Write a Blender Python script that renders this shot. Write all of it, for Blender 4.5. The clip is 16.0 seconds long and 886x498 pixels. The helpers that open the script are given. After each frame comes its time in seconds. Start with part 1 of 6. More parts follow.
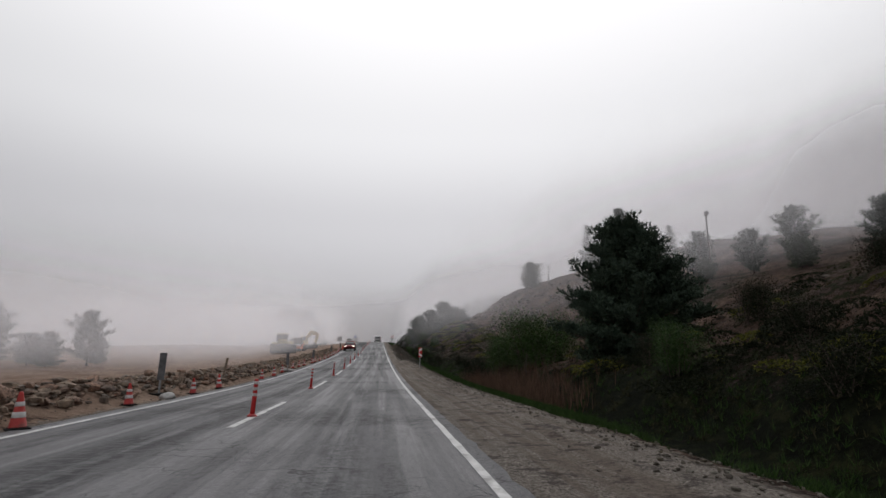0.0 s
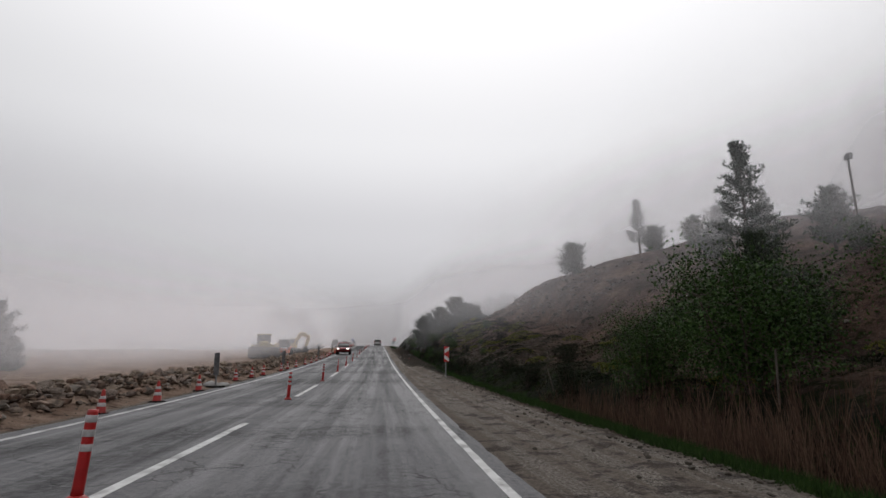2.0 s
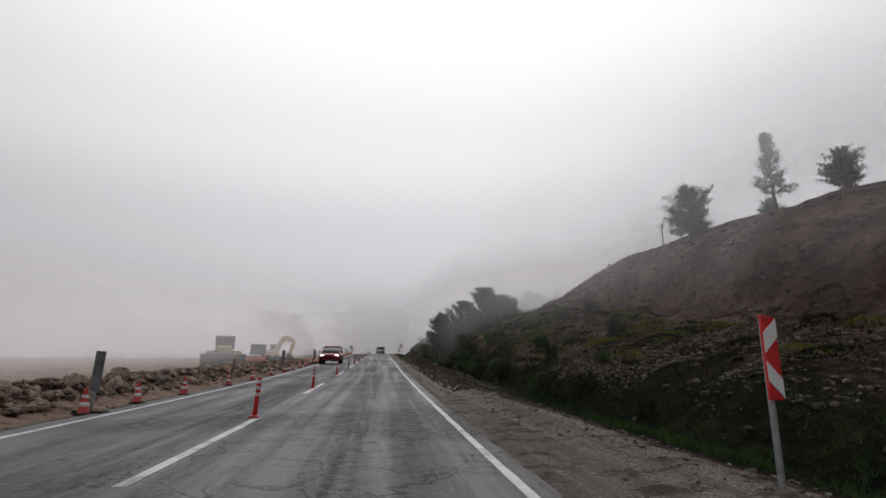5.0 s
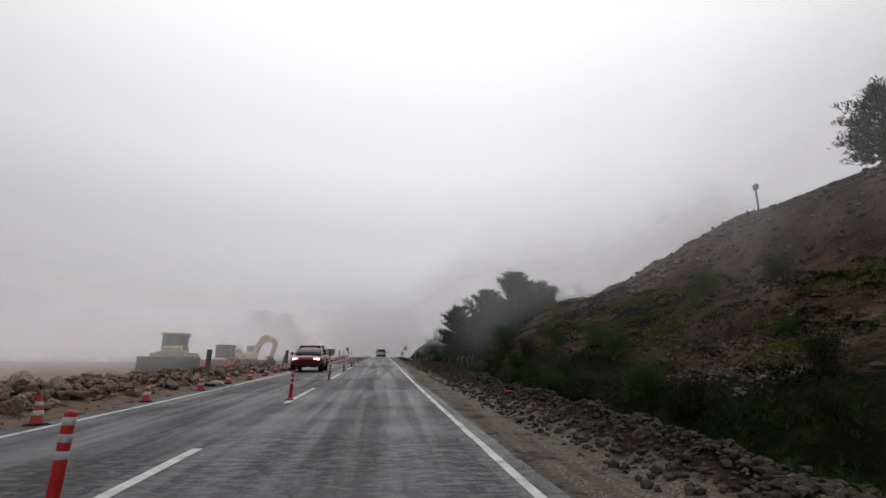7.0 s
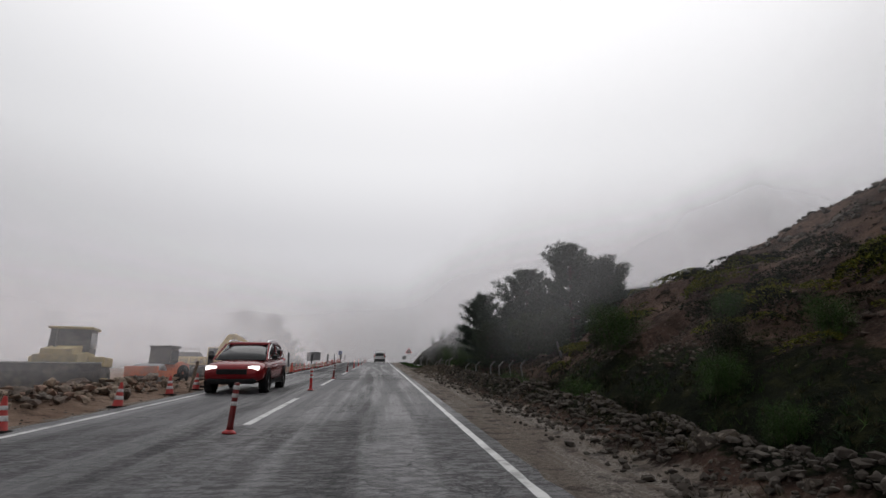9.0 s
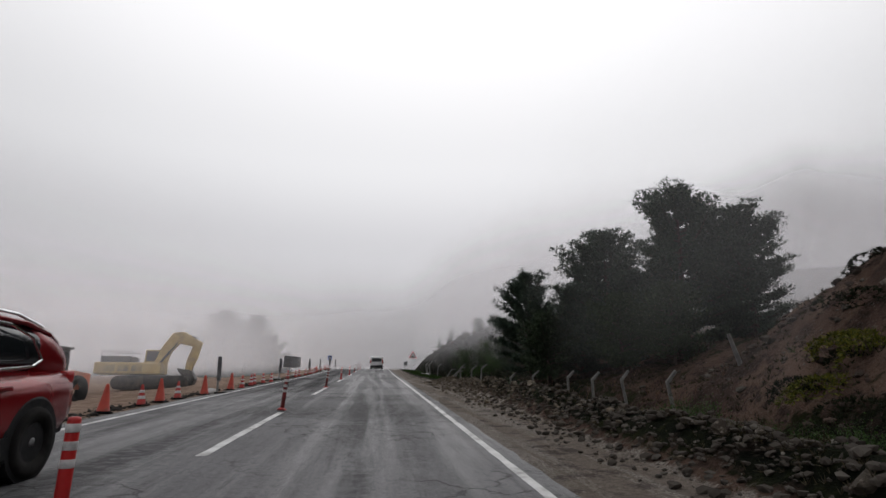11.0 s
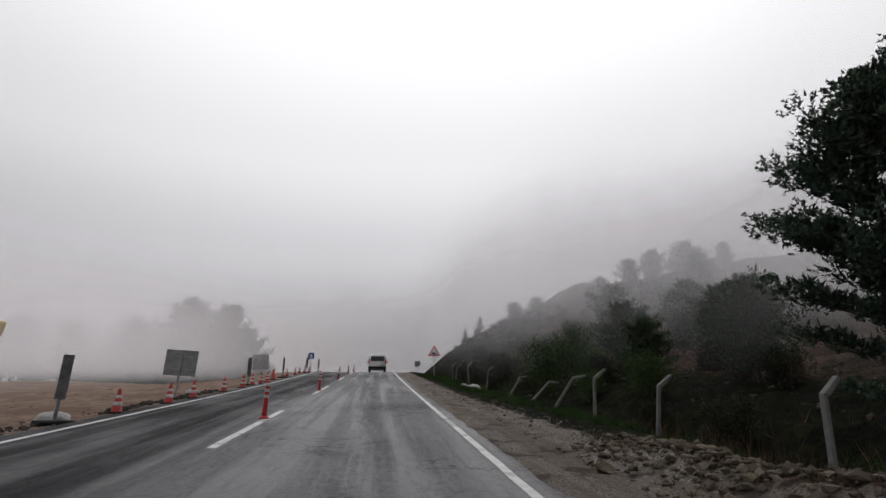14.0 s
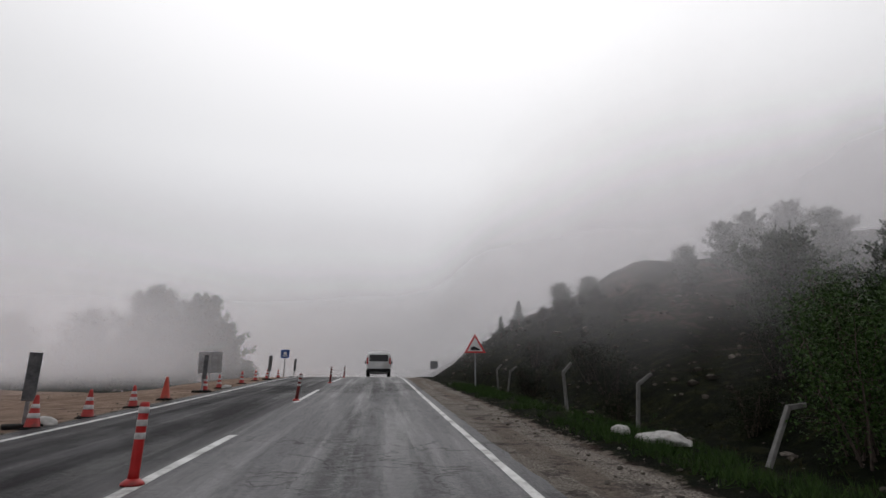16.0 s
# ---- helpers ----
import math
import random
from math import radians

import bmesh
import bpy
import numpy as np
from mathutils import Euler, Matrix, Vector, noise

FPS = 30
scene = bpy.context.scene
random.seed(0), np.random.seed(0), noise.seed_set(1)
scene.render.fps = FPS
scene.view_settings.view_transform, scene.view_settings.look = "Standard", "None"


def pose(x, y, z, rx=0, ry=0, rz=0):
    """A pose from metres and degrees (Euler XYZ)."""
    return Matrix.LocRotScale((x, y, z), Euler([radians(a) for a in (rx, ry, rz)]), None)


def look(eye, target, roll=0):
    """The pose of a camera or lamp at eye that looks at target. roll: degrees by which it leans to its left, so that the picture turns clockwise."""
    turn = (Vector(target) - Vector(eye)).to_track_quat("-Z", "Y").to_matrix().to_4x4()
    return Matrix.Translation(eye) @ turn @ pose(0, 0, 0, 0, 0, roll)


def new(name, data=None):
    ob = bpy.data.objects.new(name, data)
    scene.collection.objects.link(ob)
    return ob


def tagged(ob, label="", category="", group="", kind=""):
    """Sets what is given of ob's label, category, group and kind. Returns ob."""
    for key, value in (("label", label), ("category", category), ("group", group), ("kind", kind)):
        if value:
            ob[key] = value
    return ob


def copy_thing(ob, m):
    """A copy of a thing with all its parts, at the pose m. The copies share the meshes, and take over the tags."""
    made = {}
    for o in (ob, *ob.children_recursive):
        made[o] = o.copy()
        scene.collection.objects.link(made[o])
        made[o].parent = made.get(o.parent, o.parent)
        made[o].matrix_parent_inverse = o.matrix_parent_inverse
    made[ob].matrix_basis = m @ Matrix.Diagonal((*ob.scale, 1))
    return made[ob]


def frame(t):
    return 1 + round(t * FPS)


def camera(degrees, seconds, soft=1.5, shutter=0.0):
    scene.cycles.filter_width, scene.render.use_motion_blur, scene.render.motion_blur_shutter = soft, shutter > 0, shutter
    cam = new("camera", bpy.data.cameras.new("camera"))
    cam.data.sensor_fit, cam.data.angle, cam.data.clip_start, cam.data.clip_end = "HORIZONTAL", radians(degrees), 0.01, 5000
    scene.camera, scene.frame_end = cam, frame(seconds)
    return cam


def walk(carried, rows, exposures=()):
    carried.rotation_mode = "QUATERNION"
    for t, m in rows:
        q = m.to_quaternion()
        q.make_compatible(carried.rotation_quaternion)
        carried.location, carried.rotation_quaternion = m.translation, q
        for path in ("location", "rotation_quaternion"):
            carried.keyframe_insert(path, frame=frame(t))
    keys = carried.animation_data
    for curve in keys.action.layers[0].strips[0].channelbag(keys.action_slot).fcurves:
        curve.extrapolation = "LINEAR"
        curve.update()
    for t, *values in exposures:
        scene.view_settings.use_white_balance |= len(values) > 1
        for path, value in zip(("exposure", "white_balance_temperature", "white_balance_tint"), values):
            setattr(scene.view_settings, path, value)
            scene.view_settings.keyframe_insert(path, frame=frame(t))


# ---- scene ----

# ---- road profile: gradient against distance along the road, then its height ----
GRADE_Y = [-60, 0, 15, 31, 65, 85, 123, 150, 165, 180, 400]
GRADE_S = [0.003, 0.0018, 0.0024, 0.0237, 0.045, 0.0519, 0.0478, 0.0576, 0.0227, -0.028, -0.03]
_ys = np.arange(-60, 400.5, .5)
_gs = np.interp(_ys, GRADE_Y, GRADE_S)
_zs = np.concatenate([[0], np.cumsum((_gs[1:] + _gs[:-1]) * .25)])
_zs -= np.interp(0, _ys, _zs)


def road_z(y):
    return np.interp(y, _ys, _zs)


# ---- camera: behind a windscreen, 1.2 m above the road ----
# seconds: across, along, height over the road, turn, tilt
DRIVE = [
    (0.0, 2.591, -2.355, 1.182, -6.734, 11.611),
    (0.5, 2.569, 1.945, 1.176, -6.624, 11.66),
    (1.0, 2.551, 6.256, 1.171, -6.582, 11.804),
    (1.5, 2.514, 10.474, 1.166, -6.685, 11.944),
    (2.0, 2.49, 14.595, 1.162, -6.761, 12.187),
    (2.5, 2.425, 18.762, 1.157, -6.817, 12.412),
    (3.0, 2.379, 22.859, 1.154, -6.886, 12.567),
    (3.5, 2.378, 26.864, 1.152, -6.754, 12.761),
    (4.0, 2.378, 30.744, 1.152, -6.641, 13.009),
    (4.5, 2.388, 34.569, 1.154, -6.546, 13.121),
    (5.0, 2.389, 38.367, 1.156, -6.468, 13.212),
    (5.5, 2.385, 42.181, 1.159, -6.43, 13.305),
    (6.0, 2.378, 46.056, 1.162, -6.431, 13.405),
    (6.5, 2.373, 50.042, 1.165, -6.44, 13.506),
    (7.0, 2.343, 54.093, 1.166, -6.416, 13.59),
    (7.5, 2.316, 58.182, 1.168, -6.456, 13.741),
    (8.0, 2.285, 62.185, 1.169, -6.474, 13.859),
    (8.5, 2.281, 66.222, 1.17, -6.506, 13.964),
    (9.0, 2.296, 70.09, 1.17, -6.571, 14.062),
    (9.5, 2.287, 73.792, 1.171, -6.638, 14.179),
    (10.0, 2.259, 77.418, 1.171, -6.736, 14.318),
    (10.5, 2.215, 81.047, 1.172, -6.858, 14.47),
    (11.0, 2.16, 84.752, 1.174, -6.956, 14.62),
    (11.5, 2.14, 88.567, 1.177, -6.965, 14.665),
    (12.0, 2.156, 92.35, 1.181, -7.014, 14.668),
    (12.5, 2.179, 96.234, 1.184, -6.979, 14.63),
    (13.0, 2.204, 100.07, 1.186, -6.901, 14.623),
    (13.5, 2.231, 104.054, 1.186, -6.852, 14.586),
    (14.0, 2.275, 108.166, 1.185, -6.793, 14.507),
    (14.5, 2.294, 112.187, 1.182, -6.693, 14.437),
    (15.0, 2.298, 116.355, 1.179, -6.691, 14.363),
    (15.5, 2.293, 120.471, 1.175, -6.672, 14.422),
    (16.0, 2.298, 124.742, 1.172, -6.622, 14.516),
]


def eye_pose(x, y, h, turn, tilt):
    return pose(x, y, float(road_z(y)) + h, 90 + tilt, 0, turn)


cam = camera(79.0, 16.0, soft=1.5)
walk(cam, [(t, eye_pose(*row)) for t, *row in DRIVE])

# ---- light: a bright fog sky with the sun diffused high ahead ----
scene.cycles.transparent_max_bounces = 48
SUN_EL, SUN_AZ = 47, 11
sun_dir = Vector((math.sin(radians(SUN_AZ)) * math.cos(radians(SUN_EL)), math.cos(radians(SUN_AZ)) * math.cos(radians(SUN_EL)), math.sin(radians(SUN_EL))))
world = bpy.data.worlds.new("fog_sky")
scene.world = world
world.use_nodes = True
wn, wl = world.node_tree.nodes, world.node_tree.links
wn.clear()
w_out = wn.new("ShaderNodeOutputWorld")
w_tc = wn.new("ShaderNodeTexCoord")
w_sep = wn.new("ShaderNodeSeparateXYZ")
wl.new(w_tc.outputs["Generated"], w_sep.inputs[0])
w_ramp = wn.new("ShaderNodeValToRGB")
w_ramp.color_ramp.interpolation = "EASE"
for k, (p, c) in enumerate([(0.0, (.52, .505, .525)), (.10, (.55, .535, .555)), (.24, (.655, .645, .665)), (.40, (.82, .815, .83)), (.62, (.98, .97, .985)), (1.0, (.80, .80, .81))]):
    e = w_ramp.color_ramp.elements[k] if k < 2 else w_ramp.color_ramp.elements.new(p)
    e.position, e.color = p, (*c, 1)
wl.new(w_sep.outputs["Z"], w_ramp.inputs[0])
w_dot = wn.new("ShaderNodeVectorMath")
w_dot.operation = "DOT_PRODUCT"
wl.new(w_tc.outputs["Generated"], w_dot.inputs[0])
w_dot.inputs[1].default_value = sun_dir
w_glow = wn.new("ShaderNodeMapRange")
w_glow.interpolation_type = "SMOOTHSTEP"
w_glow.inputs["From Min"].default_value, w_glow.inputs["From Max"].default_value = .45, 1.0
w_glow.inputs["To Min"].default_value, w_glow.inputs["To Max"].default_value = .74, 1.12
wl.new(w_dot.outputs["Value"], w_glow.inputs["Value"])
w_mul = wn.new("ShaderNodeVectorMath")
w_mul.operation = "SCALE"
wl.new(w_ramp.outputs[0], w_mul.inputs[0])
wl.new(w_glow.outputs[0], w_mul.inputs["Scale"])
w_sky = wn.new("ShaderNodeTexSky")
w_sky.sky_type, w_sky.sun_disc, w_sky.sun_elevation, w_sky.sun_rotation = "NISHITA", False, radians(SUN_EL), radians(SUN_AZ)
w_bg, w_bg2, w_add = wn.new("ShaderNodeBackground"), wn.new("ShaderNodeBackground"), wn.new("ShaderNodeAddShader")
w_bg.inputs["Strength"].default_value = .94
w_bg2.inputs["Strength"].default_value = .004
wl.new(w_mul.outputs[0], w_bg.inputs[0])
wl.new(w_sky.outputs[0], w_bg2.inputs[0])
wl.new(w_bg.outputs[0], w_add.inputs[0])
wl.new(w_bg2.outputs[0], w_add.inputs[1])
wl.new(w_add.outputs[0], w_out.inputs[0])

sun = new("sun", bpy.data.lights.new("sun", "SUN"))
sun.data.energy, sun.data.angle, sun.data.color = .35, radians(50), (1, .985, .96)
sun.matrix_world = look(sun_dir * 60, (0, 0, 0))


# ---- materials ----
class Nodes:
    """Shorthand for building one node material."""

    def __init__(self, name, rough=.8, metal=0.0, gloss=.5):
        self.m = bpy.data.materials.new(name)
        self.m.use_nodes = True
        self.n, self.l = self.m.node_tree.nodes, self.m.node_tree.links
        self.b = self.n["Principled BSDF"]
        self.b.inputs["Roughness"].default_value = rough
        self.b.inputs["Metallic"].default_value = metal
        self.b.inputs["Specular IOR Level"].default_value = gloss

    def add(self, kind, **vals):
        node = self.n.new("ShaderNode" + kind)
        for k, v in vals.items():
            node.inputs[k.replace("_", " ")].default_value = v
        return node

    def link(self, a, b):
        self.l.new(a, b)

    def coords(self, scale=(1, 1, 1)):
        tc = self.n.new("ShaderNodeTexCoord")
        mp = self.n.new("ShaderNodeMapping")
        mp.inputs["Scale"].default_value = scale
        self.link(tc.outputs["Object"], mp.inputs["Vector"])
        return mp.outputs[0]

    def noise(self, vec, scale, detail=4, rough=.6):
        n = self.add("TexNoise", Scale=scale, Detail=detail, Roughness=rough)
        self.link(vec, n.inputs["Vector"])
        return n.outputs["Fac"]

    def ramp(self, fac, stops):
        r = self.n.new("ShaderNodeValToRGB")
        for k, (p, c) in enumerate(stops):
            e = r.color_ramp.elements[k] if k < 2 else r.color_ramp.elements.new(p)
            e.position, e.color = p, (*c, 1) if len(c) == 3 else c
        self.link(fac, r.inputs[0])
        return r.outputs[0]

    def mix(self, fac, a, b, blend="MIX"):
        m = self.n.new("ShaderNodeMix")
        m.data_type, m.blend_type = "RGBA", blend
        for sock, v in ((m.inputs[0], fac), (m.inputs[6], a), (m.inputs[7], b)):
            if isinstance(v, (int, float)):
                sock.default_value = v
            elif isinstance(v, tuple):
                sock.default_value = (*v, 1)
            else:
                self.link(v, sock)
        return m.outputs[2]

    def math(self, op, a, b=0.0, clamp=False):
        m = self.n.new("ShaderNodeMath")
        m.operation, m.use_clamp = op, clamp
        for sock, v in ((m.inputs[0], a), (m.inputs[1], b)):
            if isinstance(v, (int, float)):
                sock.default_value = v
            else:
                self.link(v, sock)
        return m.outputs[0]

    def bump(self, height, strength=.5, dist=.02):
        b = self.add("Bump", Strength=strength, Distance=dist)
        self.link(height, b.inputs["Height"])
        self.link(b.outputs[0], self.b.inputs["Normal"])

    def color(self, c):
        self.link(c, self.b.inputs["Base Color"])

    def rand(self):
        return self.n.new("ShaderNodeObjectInfo").outputs["Random"]

    def island(self):
        return self.n.new("ShaderNodeNewGeometry").outputs["Random Per Island"]


def worn(name, c1, c2, scale=6, rough=.7, metal=0.0, dirt=None, bump=.15, gloss=.4):
    """A surface of two near tones with blotches and fine grain, and dirt over it if given."""
    k = Nodes(name, rough, metal, gloss)
    v = k.coords()
    a = k.ramp(k.noise(v, scale, 5), [(.40, c1), (.60, c2)])
    fine = k.noise(v, scale * 14, 3)
    a = k.mix(k.math("MULTIPLY", fine, .35), a, tuple(x * .6 for x in c1))
    if dirt:
        a = k.mix(k.ramp(k.noise(v, scale * .45, 6, .7), [(.50, (0, 0, 0)), (.62, (.8, .8, .8))]), a, dirt)
    k.color(a)
    k.bump(fine, bump, .01)
    return k.m


def asphalt():
    k = Nodes("worn_asphalt", .6, 0, .32)
    v = k.coords()
    # grey body with mottling at three scales
    base = k.ramp(k.noise(v, .45, 5, .6), [(.36, (.090, .089, .094)), (.64, (.120, .118, .124))])
    base = k.mix(k.ramp(k.noise(k.coords((5.0, .55, 1)), 2.6, 6, .7), [(.36, (.55, .55, .55)), (.50, (0, 0, 0))]), base, (.036, .036, .040))
    base = k.mix(k.ramp(k.noise(v, 24, 5, .75), [(.50, (0, 0, 0)), (.64, (.7, .7, .7))]), base, (.165, .16, .16))
    coarse = k.noise(v, 13, 6, .75)
    base = k.mix(k.ramp(coarse, [(.38, (.6, .6, .6)), (.46, (0, 0, 0))]), base, (.030, .030, .033))
    # pale worn stripe and dark streaks along the road
    streak = k.noise(k.coords((2.6, .02, 1)), 1.3, 4, .55)
    base = k.mix(k.ramp(streak, [(.54, (0, 0, 0)), (.66, (.2, .2, .2))]), base, (.105, .102, .107))
    tc = k.n.new("ShaderNodeTexCoord")
    sep = k.n.new("ShaderNodeSeparateXYZ")
    k.link(tc.outputs["Object"], sep.inputs[0])
    wob = k.math("MULTIPLY", k.math("SUBTRACT", k.noise(k.coords((.2, .05, 1)), 1.0, 4), .5), .9)
    bands = None
    for x0, wdt, amt in ((-.75, .75, 1.0), (2.0, .40, 1.0), (-2.2, .45, .9), (2.75, .22, .5)):
        d = k.math("ABSOLUTE", k.math("SUBTRACT", k.math("ADD", sep.outputs["X"], wob), x0))
        s = k.math("MULTIPLY", k.math("SUBTRACT", 1.3, k.math("DIVIDE", d, wdt), True), amt)
        bands = s if bands is None else k.math("MAXIMUM", bands, s)
    patchy = k.ramp(k.noise(k.coords((1, .12, 1)), 1.3, 8, .72), [(.42, (0, 0, 0)), (.53, (1, 1, 1))])
    broken = k.ramp(k.noise(k.coords((1.6, 3.0, 1)), 3.2, 7, .75), [(.44, (.25, .25, .25)), (.54, (1, 1, 1))])
    dark = k.math("MULTIPLY", k.math("MULTIPLY", bands, patchy), broken)
    base = k.mix(k.math("MULTIPLY", dark, .92), base, (.011, .011, .013))
    # a darker and less glossy surface in the oncoming lane towards the top of the climb
    lane = k.math("MULTIPLY", k.math("SUBTRACT", k.math("MULTIPLY", wob, 1.2), k.math("SUBTRACT", sep.outputs["X"], .35), True), k.math("DIVIDE", k.math("SUBTRACT", sep.outputs["Y"], 101.0), 9.0, True), True)
    blot = k.ramp(k.noise(k.coords((1, .22, 1)), 1.1, 7, .7), [(.40, (.7, .7, .7)), (.55, (1, 1, 1))])
    base = k.mix(k.math("MULTIPLY", k.math("MULTIPLY", lane, blot), .90), base, (.018, .017, .019))
    k.link(k.math("SUBTRACT", .32, k.math("MULTIPLY", k.math("MULTIPLY", lane, blot), .27)), k.b.inputs["Specular IOR Level"])
    # ravelled patches with crosswise ridges
    rav = k.ramp(k.noise(k.coords((1.4, 3.4, 1)), 2.6, 8, .78), [(.49, (0, 0, 0)), (.54, (1, 1, 1))])
    where = k.ramp(k.noise(k.coords((.5, 1, 1)), .16, 2), [(.53, (0, 0, 0)), (.60, (1, 1, 1))])
    ravel = k.math("MULTIPLY", rav, where)
    base = k.mix(k.math("MULTIPLY", ravel, .85), base, (.014, .0135, .014))
    crk = k.n.new("ShaderNodeTexVoronoi")
    crk.feature = "DISTANCE_TO_EDGE"
    crk.inputs["Scale"].default_value = .9
    wv = k.n.new("ShaderNodeVectorMath")
    wv.operation = "ADD"
    nz = k.add("TexNoise", Scale=2.5, Detail=5.0)
    k.link(v, nz.inputs["Vector"])
    k.link(v, wv.inputs[0])
    k.link(nz.outputs["Color"], wv.inputs[1])
    k.link(wv.outputs[0], crk.inputs["Vector"])
    crack = k.math("MULTIPLY", k.ramp(crk.outputs["Distance"], [(.0, (1, 1, 1)), (.03, (0, 0, 0))]), k.ramp(k.noise(v, .3, 2), [(.48, (0, 0, 0)), (.56, (1, 1, 1))]))
    base = k.mix(k.math("MULTIPLY", crack, .85), base, (.012, .012, .012))
    k.color(base)
    k.link(k.ramp(k.noise(k.coords((2.4, .05, 1)), .9, 5), [(.42, (.46, .46, .46)), (.58, (.72, .72, .72))]), k.b.inputs["Roughness"])
    h = k.math("SUBTRACT", coarse, k.math("ADD", k.math("MULTIPLY", dark, .5), k.math("ADD", ravel, crack)))
    k.bump(h, .6, .03)
    return k.m


def ground_mat():
    """Soil, sand, gravel and grass with its shade in the colour, blended by the cover that each place carries."""
    k = Nodes("ground_soil", 1.0, 0, .06)
    v = k.coords()
    at = k.n.new("ShaderNodeAttribute")
    at.attribute_name = "cover"
    sep = k.n.new("ShaderNodeSeparateColor")
    k.link(at.outputs["Color"], sep.inputs[0])
    n1, n2, n3 = k.noise(v, .30, 6, .65), k.noise(v, 1.9, 7, .72), k.noise(v, 12, 6, .75)
    soil = k.ramp(n1, [(.38, (.036, .023, .018)), (.5, (.072, .044, .034)), (.62, (.115, .074, .056))])
    soil = k.mix(k.ramp(n2, [(.40, (.75, .75, .75)), (.50, (0, 0, 0))]), soil, (.016, .012, .010))
    soil = k.mix(k.ramp(n3, [(.54, (0, 0, 0)), (.64, (.6, .6, .6))]), soil, (.13, .104, .088))
    sand = k.ramp(n2, [(.40, (.20, .138, .105)), (.52, (.285, .205, .158)), (.62, (.34, .25, .195))])
    sand = k.mix(k.ramp(n1, [(.48, (0, 0, 0)), (.60, (.75, .75, .75))]), sand, (.185, .122, .090))
    sand = k.mix(k.ramp(n3, [(.40, (.5, .5, .5)), (.5, (0, 0, 0))]), sand, (.125, .093, .076))
    grav = k.ramp(k.noise(v, 32, 5, .8), [(.40, (.078, .069, .061)), (.5, (.205, .180, .158)), (.60, (.36, .325, .29))])
    ruts = k.noise(k.coords((2.2, .06, 1)), 1.6, 4, .6)
    grav = k.mix(k.ramp(ruts, [(.46, (0, 0, 0)), (.56, (.8, .8, .8))]), grav, k.mix(k.ramp(n3, [(.42, (0, 0, 0)), (.6, (1, 1, 1))]), (.120, .097, .080), (.195, .163, .136)))
    grav = k.mix(k.ramp(n2, [(.40, (.7, .7, .7)), (.48, (0, 0, 0))]), grav, (.040, .034, .032))
    # grass near black: the shade down among the plants is put into this colour
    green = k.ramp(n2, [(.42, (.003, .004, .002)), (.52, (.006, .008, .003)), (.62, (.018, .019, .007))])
    wobble = k.math("MULTIPLY", k.math("SUBTRACT", n2, .5), 2.2)

    def edge(ch):
        return k.ramp(k.math("ADD", ch, wobble), [(.38, (0, 0, 0)), (.62, (1, 1, 1))])
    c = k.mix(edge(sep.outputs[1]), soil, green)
    c = k.mix(edge(sep.outputs[2]), c, sand)
    c = k.mix(edge(sep.outputs[0]), c, grav)
    k.color(c)
    k.bump(k.math("ADD", k.math("MULTIPLY", n2, 1.6), n3), 1.0, .09)
    return k.m


def fog_mat(name, thick, through_part=.86, white=.98):
    """A thin bank of droplets: lets most light by, scatters the rest to both sides."""
    k = Nodes(name)
    k.n.remove(k.b)
    out = k.n["Material Output"]
    at = k.n.new("ShaderNodeAttribute")
    at.attribute_name = "bank_veil"
    v = k.coords()
    drift = k.ramp(k.noise(v, .045, 3), [(.3, (.8, .8, .8)), (.7, (1, 1, 1))])
    fac = k.math("MULTIPLY", k.math("MULTIPLY", at.outputs["Fac"], thick), drift)
    d, t, tr = k.add("BsdfDiffuse"), k.add("BsdfTranslucent"), k.add("BsdfTransparent")
    for s in (d, t):
        s.inputs["Color"].default_value = (white, white * .98, white * 1.005, 1)
    m1, m2 = k.n.new("ShaderNodeMixShader"), k.n.new("ShaderNodeMixShader")
    m1.inputs[0].default_value = through_part
    k.link(d.outputs[0], m1.inputs[1])
    k.link(t.outputs[0], m1.inputs[2])
    k.link(fac, m2.inputs[0])
    k.link(tr.outputs[0], m2.inputs[1])
    k.link(m1.outputs[0], m2.inputs[2])
    k.link(m2.outputs[0], out.inputs[0])
    return k.m


def leaf_mat(name, c1, c2, c3, rough=.65):
    k = Nodes(name, rough, 0, .10)
    c = k.ramp(k.island(), [(0, c1), (.5, c2), (1, c3)])
    c = k.mix(k.math("MULTIPLY", k.rand(), .35), c, c1)
    k.color(c)
    return k.m


def stone_mat(name, tones, rough=.85):
    k = Nodes(name, rough, 0, .2)
    v = k.coords()
    c = k.ramp(k.rand(), [(i / (len(tones) - 1), t) for i, t in enumerate(tones)])
    n = k.noise(v, 7, 6, .7)
    c = k.mix(k.ramp(n, [(.42, (.85, .85, .85)), (.54, (0, 0, 0))]), c, (.045, .036, .03))
    c = k.mix(k.ramp(k.noise(v, 2.2, 4), [(.55, (0, 0, 0)), (.7, (.5, .5, .5))]), c, (.36, .31, .26))
    k.color(c)
    k.bump(n, .7, .05)
    return k.m


def stones_mat(name, tones):
    k = Nodes(name, .92, 0, .12)
    c = k.ramp(k.island(), [(i / (len(tones) - 1), t) for i, t in enumerate(tones)])
    c = k.mix(k.ramp(k.noise(k.coords(), 9, 5), [(.4, (.7, .7, .7)), (.6, (0, 0, 0))]), c, (.05, .042, .036))
    k.color(c)
    return k.m


def bark_mat():
    k = Nodes("pine_bark", .95, 0, .1)
    v = k.coords((6, 6, 1.2))
    n = k.noise(v, 3, 6, .7)
    k.color(k.ramp(n, [(.35, (.028, .022, .019)), (.65, (.12, .095, .08))]))
    k.bump(n, .8, .03)
    return k.m


